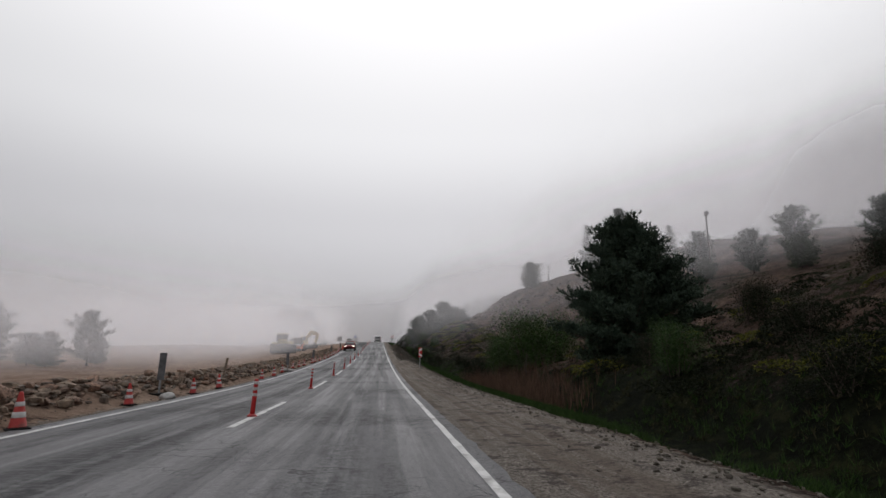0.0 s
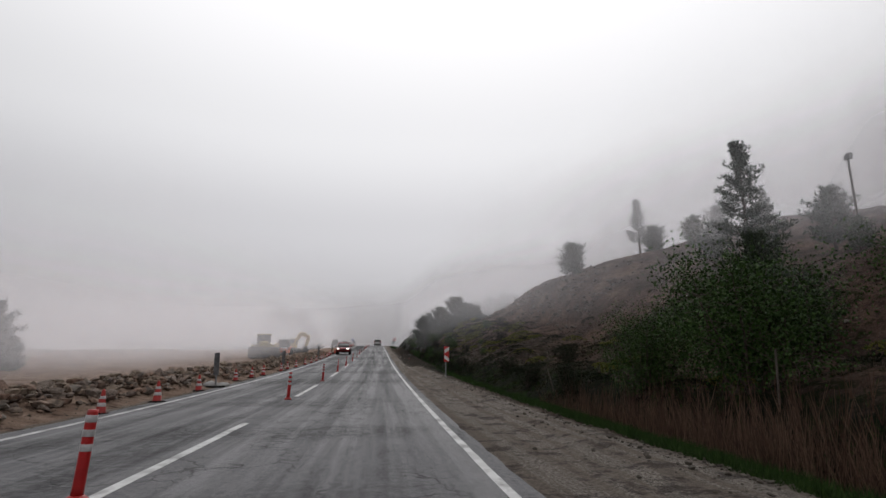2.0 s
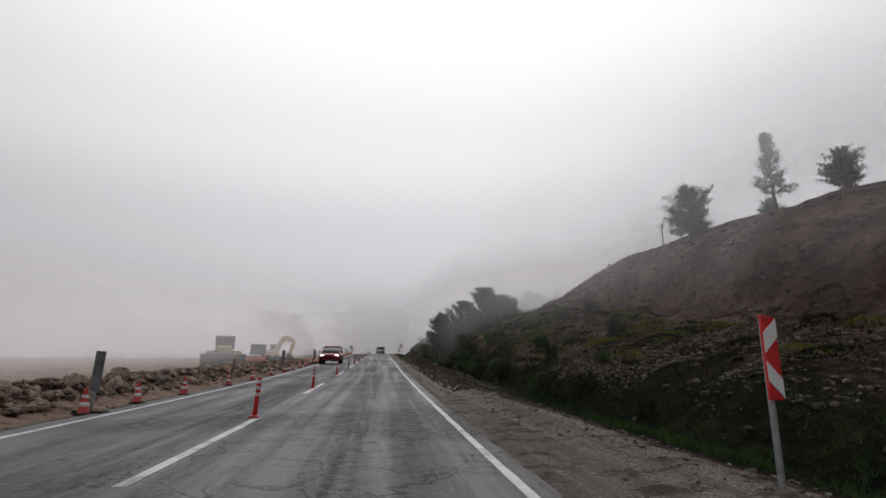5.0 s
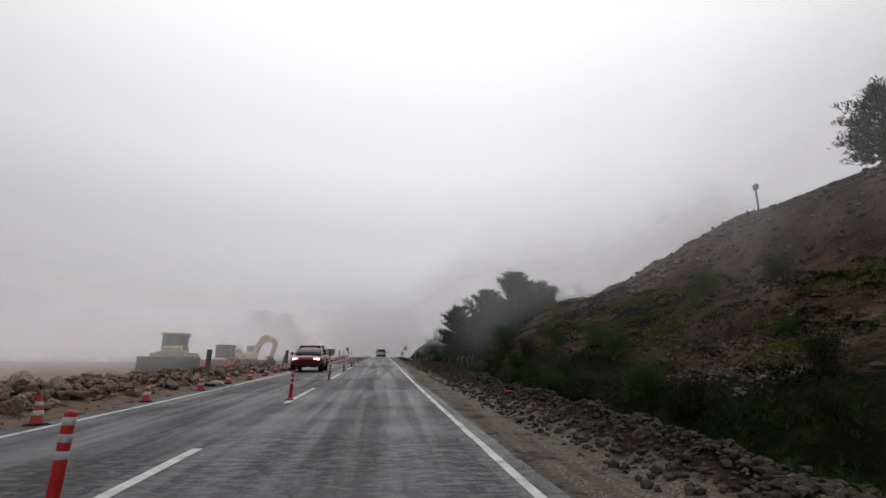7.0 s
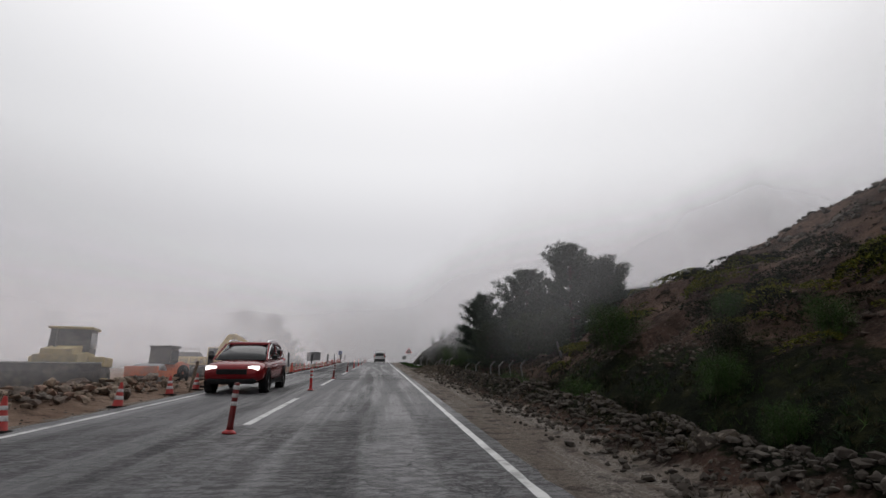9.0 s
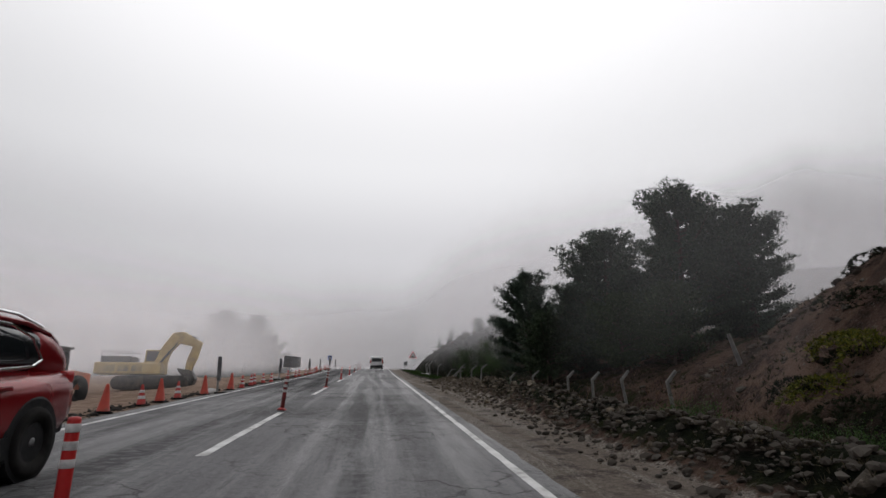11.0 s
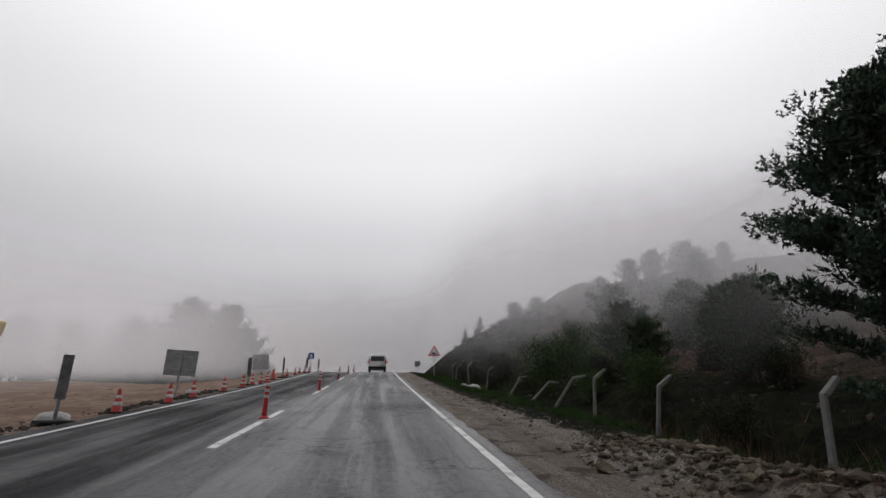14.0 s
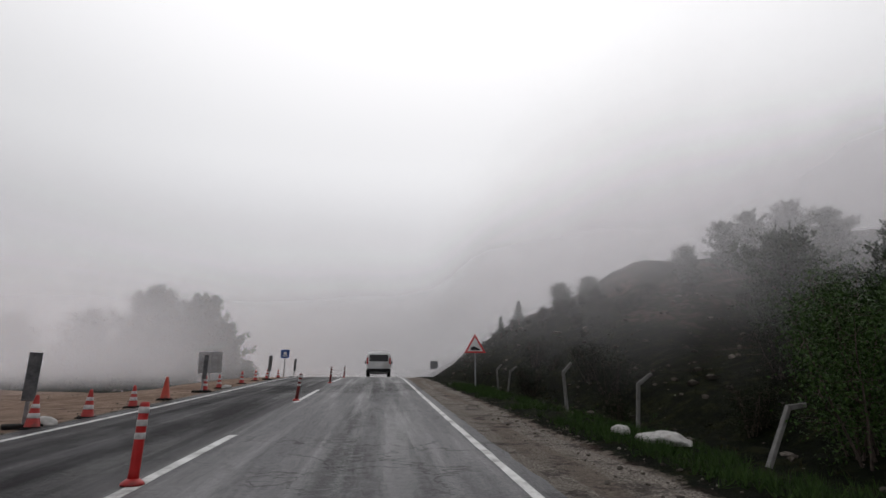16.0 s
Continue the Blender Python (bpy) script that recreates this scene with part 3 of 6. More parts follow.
fog_bank([(-84, y) for y in range(-80, 300, 6)], 24, lambda x, y: 1, FOG_THICK, 1.5, (.4, 0))
fog_bank([(95, y) for y in range(-80, 300, 6)], 30, lambda x, y: 1, FOG_THICK, 1.5, (-.3, 0))


# ---- traffic cones, delineators, boards ----
def traffic_cone(striped=True):
    e = empty("traffic_cone", "red traffic cone with two white bands on a black rubber base" if striped else "plain orange traffic cone on a black rubber base", "traffic cone", "cones along the road works")
    bm = bmesh.new()
    bx(bm, (-.21, -.21, 0), (.21, .21, .035), .012)
    bx(bm, (-.17, -.17, .035), (.17, .17, .055), .01)
    part("base", bm, RUBBER, e)

    def r(z):
        return .155 - (z - .05) * .168
    bm = bmesh.new()
    lathe(bm, [(r(.05) + .012, .05), (r(.06), .065), (r(.70), .70), (r(.74), .735), (.022, .75)], 20)
    part("body", bm, CONE_RED if striped else CONE_ORANGE, e, smooth=True)
    if striped:
        for z0, z1 in ((.24, .35), (.46, .55)):
            bm = bmesh.new()
            lathe(bm, [(r(z0) + .001, z0), (r(z0) + .004, z0 + .004), (r(z1) + .004, z1 - .004), (r(z1) + .001, z1)], 20)
            part("band", bm, BAND_WHITE, e, "white reflective band", True)
    return e


def delineator(dark=False):
    e = empty("delineator_post", "flexible red lane post with white bands on the centre line" if not dark else "dirty dark red lane post with worn bands", "lane post", "posts on the centre line")
    bm = bmesh.new()
    lathe(bm, [(.105, 0), (.105, .018), (.08, .04), (.054, .06)], 20)
    part("base", bm, POST_RED, e, smooth=True)
    bm = bmesh.new()
    lathe(bm, [(.052, .05), (.047, .12), (.046, .40), (.044, .73), (.04, .752), (.02, .757)], 18)
    part("post", bm, POST_DARK if dark else POST_RED, e, smooth=True)
    for z0 in (.41, .53, .65):
        bm = bmesh.new()
        lathe(bm, [(.0455, z0), (.0485, z0 + .004), (.048, z0 + .056), (.0455, z0 + .06)], 18)
        part("band", bm, BAND_WHITE, e, "white reflective band", True)
    return e


def marker_board(h=1.25, wood=False):
    e = empty("marker_board", "weathered dark marker board on a steel post in a weighted foot" if not wood else "leaning weathered wooden stake in the rubble", "marker board", "boards along the works")
    bm = bmesh.new()
    bx(bm, (-.03, -.02, 0), (.03, .02, h * .98), .005)
    part("post", bm, STEEL if not wood else BOARD_WOOD, e)
    bm = bmesh.new()
    if wood:
        bx(bm, (-.05, -.035, h * .45), (.05, -.02, h), .004)
        part("board", bm, BOARD_WOOD, e)
    else:
        bx(bm, (-.10, -.045, h * .36), (.10, -.02, h), .012)
        part("board", bm, BOARD_DARK, e, "grey back of a hazard board")
        bm = bmesh.new()
        bx(bm, (-.30, -.18, 0), (.30, .18, .08), .025)
        part("foot", bm, RUBBER, e)
    return e


def sandbag(seed):
    rnd = random.Random(seed)
    bm = bmesh.new()
    bmesh.ops.create_icosphere(bm, subdivisions=3, radius=1)
    for v in bm.verts:
        p = v.co.copy()
        w = 1 + .16 * noise.noise(p * 1.6 + Vector((seed, 0, 0))) + .05 * noise.noise(p * 5)
        z = p.z * .13 * w
        v.co = Vector((p.x * .30 * w, p.y * .2 * w, max(z, -.07) + .07))
        if abs(p.x) > .8:
            v.co.z *= .75
    return tagged(new("sandbag", bm_mesh("sandbag", bm, SACK, True)), "slumped white woven sandbag weighting a board", "sandbag", "sandbags")


def place(ob, x, y, rz=0.0, dz=0.0, lean=(0.0, 0.0), s=1.0):
    ob.matrix_basis = pose(x, y, ground_z(x, y) + dz, lean[0], lean[1], rz) @ Matrix.Scale(s, 4)
    return ob


rnd = random.Random(4)
first = {}
cones = [(-3.48, 8.0), (-3.7, 12.7), (-3.61, 17.3), (-3.6, 20.3), (-3.45, 27.5), (-3.35, 30.3), (-3.6, 34.5), (-3.77, 40.1), (-3.7, 42.8), (-3.66, 45.4), (-3.59, 50.5), (-3.6, 53.0), (-3.45, 55.8), (-3.4, 60.4), (-3.35, 64.2), (-3.4, 68.6), (-3.4, 72.7), (-3.53, 76.3), (-3.43, 79.4), (-3.57, 83.5), (-3.8, 87.2), (-3.8, 89.5), (-3.6, 93.4), (-3.77, 97.9), (-3.82, 100.0), (-3.81, 101.2), (-3.75, 102.4), (-3.6, 104.5), (-3.49, 107.4), (-3.43, 109.0), (-3.45, 110.8), (-3.6, 112.1), (-3.49, 113.7), (-3.36, 115.1), (-3.5, 121.5), (-3.4, 124.3), (-3.45, 126.5), (-3.42, 129.8), (-3.44, 132.8), (-3.55, 135.1), (-3.51, 136.8), (-3.66, 139.2), (-3.8, 141.6), (-3.9, 145.5), (-3.9, 147.3), (-3.9, 150.8), (-4, 154), (-4, 157), (-4.1, 161)]
plain = {93.4, 97.9, 101.2, 104.5, 107.4, 141.6}
for x, y in cones:
    kind = "plain" if y in plain else "striped"
    m = pose(x, y, ground_z(x, y) + .01, rnd.uniform(-2, 2), rnd.uniform(-2, 2), rnd.uniform(0, 90)) @ Matrix.Scale(rnd.uniform(.83, .90) * (1.1 if kind == "plain" else 1), 4)
    if kind not in first:
        first[kind] = traffic_cone(kind == "striped")
        first[kind].matrix_basis = m
    else:
        copy_thing(first[kind], m)
for y, dark in ((9.6, 0), (19.8, 0), (30.8, 0), (40.1, 0), (49.5, 0), (58.6, 0), (68.9, 0), (79.0, 1), (89.1, 0), (98.3, 1), (109.35, 1), (120.0, 0), (130.5, 0), (140.8, 1), (151, 1), (161.5, 1)):
    key = "dark" if dark else "red"
    m = pose(.02 + rnd.uniform(-.04, .04), y, float(road_z(y)) + .002, rnd.uniform(-1.5, 1.5), rnd.uniform(0, 4) if not dark else rnd.uniform(3, 7), rnd.uniform(0, 60) * 0)
    if key not in first:
        first[key] = delineator(bool(dark))
        first[key].matrix_basis = m
    else:
        copy_thing(first[key], m)
boards = [(-4.11, 15.68, 0), (-4.41, 23.71, 1), (-3.56, 36.32, 0), (-3.56, 50.73, 0), (-3.76, 61.99, 1), (-3.93, 74.92, 0), (-3.74, 88.71, 1), (-3.83, 90.91, 0), (-3.36, 105.16, 0), (-3.73, 119.53, 0), (-3.8, 135.3, 0), (-3.85, 145.04, 0), (-3.73, 156.04, 0), (-3.66, 164.54, 0)]
for x, y, wood in boards:
    key = "stake" if wood else "board"
    m = pose(x, y, ground_z(x, y) - .01, rnd.uniform(-2, 2), rnd.uniform(-1, 3) + (7 if wood else 0), rnd.uniform(-15, 70))
    if key not in first:
        first[key] = marker_board(1.0 if wood else 1.3, bool(wood))
        first[key].matrix_basis = m
    else:
        copy_thing(first[key], m)
for k, (x, y) in enumerate([(-3.67, 15.23), (-3.81, 36.63), (-3.42, 36.84), (-3.63, 75.23), (-3.56, 104.85), (-3.75, 105.56), (-3.93, 119.85), (-4.21, 128.78), (-3.6, 135.52), (-3.61, 147.34)]):
    place(sandbag(k), x, y, rnd.uniform(0, 180), -.015, (0, 0), rnd.uniform(.85, 1.15))


# ---- signs ----
def sign_frame(name, label, h, group=""):
    e = empty(name, label, "road sign", group)
    bm = bmesh.new()
    rod(bm, (0, 0, -.1), (0, 0, h), .032, n=12)
    part("post", bm, STEEL, e)
    return e


def back_sign(w, h, top):
    e = sign_frame("road_sign", "rectangular road sign seen from its grey metal back", top - .05, "signs facing the other way")
    bm = bmesh.new()
    bx(bm, (-w / 2, .035, top - h), (w / 2, .055, top), .008)
    p = part("panel", bm, SIGN_BACK, e)
    for z in (top - h * .25, top - h * .75):
        bm = bmesh.new()
        bx(bm, (-w / 2 + .04, .0, z - .02), (w / 2 - .04, .035, z + .02), .004)
        part("rail", bm, STEEL, p)
    return e


place(back_sign(1.0, .85, 1.62), -4.35, 127.5, 8, -.1, (0, 3))
place(back_sign(1.5, 1.4, 2.3), -9.0, 163.4, 6, -.1, (0, -2))


def chevron_sign():
    e = sign_frame("chevron_sign", "red and white chevron bend marker on a steel post", 1.56)
    w, z0, z1 = .32, .80, 1.58
    bm = bmesh.new()
    bx(bm, (-w / 2, -.06, z0), (w / 2, -.036, z1), .006)
    p = part("panel", bm, SIGN_RED, e)
    zm = (z0 + z1) / 2
    # two white slanting bars that meet as an arrowhead to the left
    for s in (1, -1):
        bm = bmesh.new()
        pts = [(-w / 2 + .005, zm + s * .04), (w / 2 - .005, zm + s * .20), (w / 2 - .005, zm + s * .375), (-w / 2 + .005, zm + s * .22)]
        prism(bm, pts, -.066, -.060, "y")
        part("white_bar", bm, SIGN_WHITE, p, "white slanting bar")
    return e


place(chevron_sign(), 6.02, 43.2, 32, -.02, (0, 1))


def triangle_sign():
    e = sign_frame("warning_sign", "white warning triangle with a red border on a post", 2.3)
    z = 1.48
    s = .92

    def tri(k, zz):
        r = s / math.sqrt(3) * k
        return [(-r * .866, zz - r * .5), (r * .866, zz - r * .5), (0, zz + r)]
    zc = z + s / math.sqrt(3) * .5
    bm = bmesh.new()
    prism(bm, tri(1, zc), -.06, -.036, "y")
    p = part("border", bm, SIGN_RED, e)
    bm = bmesh.new()
    prism(bm, tri(.74, zc), -.065, -.060, "y")
    f = part("face", bm, SIGN_WHITE, p, "white face")
    bm = bmesh.new()
    prism(bm, [(-.20, zc - .16), (.20, zc - .16), (.20, zc - .10), (.02, zc - .02), (-.05, zc + .02), (-.20, zc - .06)], -.069, -.065, "y")
    part("symbol", bm, SIGN_BLACK, p, "black slope symbol")
    return e


place(triangle_sign(), 6.35, 147.8, 0, -.05)


def small_sign(blue):
    e = sign_frame("information_sign", "small square blue sign with a white mark" if blue else "small round-cornered sign back on a low post", 2.0 if blue else 1.3)
    bm = bmesh.new()
    z = 1.95 if blue else 1.3
    bx(bm, (-.3, -.06, z - .6), (.3, -.036, z), .02)
    p = part("panel", bm, SIGN_BLUE if blue else SIGN_BACK, e)
    if blue:
        for a, b in (((-.18, z - .48), (.18, z - .42)), ((-.1, z - .36), (.1, z - .16))):
            bm = bmesh.new()
            bx(bm, (a[0], -.066, a[1]), (b[0], -.060, b[1]))
            part("mark", bm, SIGN_WHITE, p, "white bar")
    return e


place(small_sign(True), -4.5, 165.5, 0, 0)
place(small_sign(False), 6.6, 168, 0, 0)


# ---- broken rock along the works, clods along the verge ----
def rock_mesh(seed, mat, flat=.75, sub=2, rough=.34):
    bm = bmesh.new()
    bmesh.ops.create_icosphere(bm, subdivisions=sub, radius=1)
    r = random.Random(seed)
    cuts = [(Vector((r.gauss(0, 1), r.gauss(0, 1), r.gauss(0, 1))).normalized(), r.uniform(.42, .72)) for _ in range(12)]
    ax = Vector((r.uniform(.85, 1.25), r.uniform(.7, 1.0), flat * r.uniform(.75, 1.1)))
    for v in bm.verts:
        for nrm, d in cuts:
            over = v.co.dot(nrm) - d
            if over > 0:
                v.co -= nrm * over
        v.co *= 1 + rough * .4 * noise.noise(v.co * 1.7 + Vector((seed * 3.1, 0, 0)))
        v.co = Vector((v.co.x * ax.x, v.co.y * ax.y, v.co.z * ax.z))
    return bm_mesh("rock", bm, mat)


def loose_stones(name, spots, mat, label, category, rnd, sub=1):
    """Many stones joined in one mesh: spots are (x, y, z, size)."""
    protos = []
    for s in range(8):
        me = rock_mesh(900 + s, mat, .7, sub)
        protos.append((np.array([v.co[:] for v in me.vertices]), [tuple(p.vertices) for p in me.polygons]))
        bpy.data.meshes.remove(me)
    vs, fs, off = [], [], 0
    for x, y, z, s in spots:
        pv, pf = protos[rnd.randrange(8)]
        a = rnd.uniform(0, 6.28)
        c, sn = math.cos(a), math.sin(a)
        q = np.empty_like(pv)
        q[:, 0] = (pv[:, 0] * c - pv[:, 1] * sn) * s + x
        q[:, 1] = (pv[:, 0] * sn + pv[:, 1] * c) * s + y
        q[:, 2] = pv[:, 2] * s + z
        vs.append(q)
        fs += [tuple(i + off for i in f) for f in pf]
        off += len(pv)
    me = bpy.data.meshes.new(name)
    me.from_pydata(np.concatenate(vs).tolist(), [], fs)
    me.materials.append(mat)
    return tagged(new(name, me), label, category, kind="stuff")


rnd = random.Random(11)
bank = empty("rubble_bank", "low bank of broken brown and grey rock beside the road", "rubble bank")
rocks = [rock_mesh(s, ROCK) for s in range(12)]
spots = []
for k in range(4600):
    y = rnd.uniform(4, 93)
    x = rnd.gauss(-5.1, .66)
    if x > -4.15 or x < -7.6:
        continue
    if y > 80 and rnd.random() < (y - 80) / 14:
        continue
    spots.append((x, y))
big = 0
small = []
for x, y in spots:
    hump = math.exp(-((x + 5.15) / .75) ** 2)
    if big < 300 and rnd.random() < .09:
        s = rnd.choice((.16, .19, .22, .26, .33)) * rnd.uniform(.85, 1.2)
        ob = new("rock", rocks[rnd.randrange(12)])
        ob.parent = bank
        ob.matrix_basis = pose(x, y, ground_z(x, y) + s * .3 + hump * rnd.uniform(0, .16), rnd.uniform(-30, 30), rnd.uniform(-30, 30), rnd.uniform(0, 360)) @ Matrix.Scale(s, 4)
        big += 1
    else:
        s = rnd.choice((.08, .11, .14, .18, .22)) * rnd.uniform(.8, 1.2)
        small.append((x, y, ground_z(x, y) + s * .3 + hump * rnd.uniform(0, .2), s))
ob = loose_stones("rubble", small, ROCKS, "smaller broken rock heaped in the bank", "rubble", rnd, 1)
ob.parent = bank
for k in ("category",):
    del ob[k]

berm = empty("earth_windrow", "windrow of dry earth clods and stones along the gravel shoulder", "earth bank")
clods = [rock_mesh(40 + s, CLOD, .7, 2, .6) for s in range(10)]
dark_clods = [rock_mesh(60 + s, CLOD_DARK, .7, 2, .6) for s in range(8)]
# damp: spots of the darker crumbs, mostly before y 99
small, damp = [], []
big = 0
for k in range(15000):
    y = rnd.uniform(57, 116)
    x = rnd.gauss(windrow_x(y) + .1, .50)
    if x < 4.8 or x > (7.2 if y < 104 else 6.8):
        continue
    if big < 300 and rnd.random() < .021:
        s = rnd.choice((.05, .06, .075, .09, .12, .15)) * rnd.uniform(.8, 1.15)
        ob = new("clod", clods[rnd.randrange(10)] if y > rnd.gauss(99, 4) else dark_clods[rnd.randrange(8)])
        ob.parent = berm
        ob.matrix_basis = pose(x, y, ground_z(x, y) + s * .2, rnd.uniform(-30, 30), rnd.uniform(-30, 30), rnd.uniform(0, 360)) @ Matrix.Scale(s, 4)
        big += 1
    else:
        s = rnd.choice((.022, .032, .045, .06, .085)) * rnd.uniform(.8, 1.25)
        (small if y > rnd.gauss(99, 4) else damp).append((x, y, ground_z(x, y) + s * .3, s))
for spread, mat, lab in ((small, CRUMB_DRY, "dry crumbled earth and stones"), (damp, CRUMB_DARK, "dark crumbled earth")):
    ob = loose_stones("crumbled_earth", spread, mat, lab, "earth", rnd, 1)
    ob.parent = berm
    del ob["category"]

bm = bmesh.new()
bmesh.ops.create_cone(bm, cap_ends=False, segments=14, radius1=.10, radius2=.055, depth=.30)
for v in bm.verts:
    v.co.z += .02 * math.sin(v.co.x * 60)
    v.co.y *= .55
bmesh.ops.solidify(bm, geom=bm.faces[:], thickness=.006)
scrap = tagged(new("plastic_scrap", bm_mesh("plastic_scrap", bm, CONE_RED, True)), "crushed scrap of a red plastic cone among the clods", "litter")
scrap.matrix_basis = pose(5.6, 68.0, ground_z(5.6, 68.0) + .05, 84, 12, 60) @ Matrix.Scale(.75, 4)

tyre = empty("old_tyre", "worn tyre on a dented pale rim, half buried among clods", "tyre")
bm = bmesh.new()
lathe(bm, [(.19, -.085), (.27, -.10), (.315, -.075), (.325, 0), (.315, .075), (.27, .10), (.19, .085)], 26)
part("tread", bm, RUBBER, tyre, "", True)
bm = bmesh.new()
lathe(bm, [(.195, .085), (.185, .03), (.15, .01), (.10, .035), (.04, .03), (.035, .04), (.004, .042)], 26)
part("rim", bm, SACK, tyre, "dirty pale steel rim", True)
tyre.matrix_basis = pose(5.8, 72.7, ground_z(5.8, 72.7) + .03, 22, -20, 0) @ Matrix.Scale(.72, 4)

# torn asphalt edge where the old shoulder was dug away
small = []
for k in range(900):
    y = rnd.uniform(93, 131)
    x = -3.75 - abs(rnd.gauss(0, .22)) - .25 * n2(0, y, .6, 19)
    if n2(x, y, .35, 23) < -.1:
        continue
    s = rnd.choice((.03, .05, .08, .12)) * rnd.uniform(.7, 1.2)
    small.append((x, y, ground_z(x, y) + s * .1, s))
loose_stones("broken_asphalt", small, TAR, "dark broken lumps of asphalt along the dug edge", "rubble", rnd, 1)

# gravel on the shoulders, stones over the hillside
small = []
for k in range(5200):
    y = rnd.uniform(2, 140) if k % 3 else rnd.uniform(2, 60)
    ex = np.interp(y, [0, 20, 40, 60, 90, 118, 126, 150], [6.7, 6.7, 6.4, 6.0, 6.2, 6.0, 5.5, 5.3])
    x = ex - abs(rnd.gauss(0, .65)) + .15
    if x < 4.5:
        continue
    s = rnd.choice((.012, .016, .022, .03, .045)) * rnd.uniform(.8, 1.3)
    small.append((x, y, ground_z(x, y) + s * .25, s))
for k in range(1500):
    y = rnd.uniform(4, 150)
    x = rnd.uniform(-4.6, -3.3)
    s = rnd.choice((.012, .02, .03, .04)) * rnd.uniform(.8, 1.3)
    small.append((x, y, ground_z(x, y) + s * .25, s))
loose_stones("gravel", small, GRAVEL, "loose grey and tan gravel on the shoulders", "gravel", rnd, 1)
small = []
for k in range(11000):
    y, x = (rnd.uniform(47, 100) if k % 2 else rnd.uniform(50, 70)), rnd.triangular(8.8, 15.5, 10.4)
    if n2(x, y, .28, 51) < (-.12 if y < 68 else .12):
        continue
    s = rnd.choice((.03, .04, .05, .07, .10)) * rnd.uniform(.7, 1.2)
    small.append((x, y, ground_z(x, y) + s * .2, s))
loose_stones("scree", small, SHARDS, "brown broken rock shards scattered down the cutting", "scree", rnd, 1)
small = []
for k in range(5200):
    y, x = rnd.uniform(28, 100), rnd.triangular(9.2, 24, 12)
    if n2(x, y, .4, 57) + .5 * n2(x, y, 1.3, 59) < .05:
        continue
    s = rnd.choice((.05, .07, .10, .14, .20)) * rnd.uniform(.7, 1.2)
    small.append((x, y, ground_z(x, y) + s * .05, s))
loose_stones("earth_lumps", small, SOIL_LUMPS, "reddish-brown lumps of earth breaking out of the slope", "earth", rnd, 1)
small = []
for k in range(2400):
    y, x = rnd.uniform(3, 175), 8.2 + abs(rnd.gauss(0, 8))
    if x < 11 and 52 < y < 130 or x < 15 and y < 45:
        continue
    s = rnd.choice((.04, .06, .09, .14, .2)) * rnd.uniform(.7, 1.2)
    small.append((x, y, ground_z(x, y) + s * .15, s))
for k in range(700):
    y, x = rnd.uniform(20, 180), rnd.uniform(-25, -7)
    s = rnd.choice((.03, .05, .08)) * rnd.uniform(.7, 1.3)
    small.append((x, y, ground_z(x, y) + s * .15, s))
for k in range(900):
    y = rnd.uniform(58, 99)
    x = rnd.gauss(24.5, 1.6) if k % 2 else rnd.gauss(20.5, .9)
    s = rnd.choice((.08, .12, .18, .28)) * rnd.uniform(.7, 1.3)
    small.append((x, y, ground_z(x, y) + s * .1, s))
loose_stones("hill_stones", small, HILLSTONE, "dark stones lying on the slope and field", "stones", rnd, 1)


# ---- trees and plants ----
def blades(rng, base, axis, n, length, width, spread, leafy=False):
    """Needle-like triangles that spray from points: arrays of verts and faces."""
    k = len(base)
    d = np.repeat(axis, n, 0) + rng.normal(0, spread, (k * n, 3))
    d /= np.linalg.norm(d, axis=1, keepdims=True)
    b = np.repeat(base, n, 0)
    L = length * rng.uniform(.65, 1.15, (k * n, 1))
    s = np.cross(d, rng.normal(0, 1, (k * n, 3)))
    s /= np.linalg.norm(s, axis=1, keepdims=True) + 1e-6
    w = width * rng.uniform(.7, 1.2, (k * n, 1))
    if leafy:
        v = np.stack([b, b + d * L * .5 + s * w * .5, b + d * L, b + d * L * .5 - s * w * .5], 1).reshape(-1, 3)
        return v, np.arange(len(v)).reshape(-1, 4)
    v = np.stack([b - s * w * .5, b + s * w * .5, b + d * L], 1).reshape(-1, 3)
    return v, np.arange(len(v)).reshape(-1, 3)


def limb_tubes(segs, n=5):
    """Tapered tubes for (a, b, ra, rb) segments."""
    vs, fs, off = [], [], 0
    for a, b, ra, rb in segs:
        d = np.array(b) - np.array(a)
        d = d / (np.linalg.norm(d) + 1e-9)
        u = np.cross(d, (0.3, .9, .2))
        u /= np.linalg.norm(u)
        w = np.cross(d, u)
        for c, r in ((a, ra), (b, rb)):
            for i in range(n):
                t = 2 * math.pi * i / n
                vs.append(np.array(c) + (u * math.cos(t) + w * math.sin(t)) * r)
        for i in range(n):
            fs.append((off + i, off + (i + 1) % n, off + n + (i + 1) % n, off + n + i))
        off += 2 * n
    return vs, fs


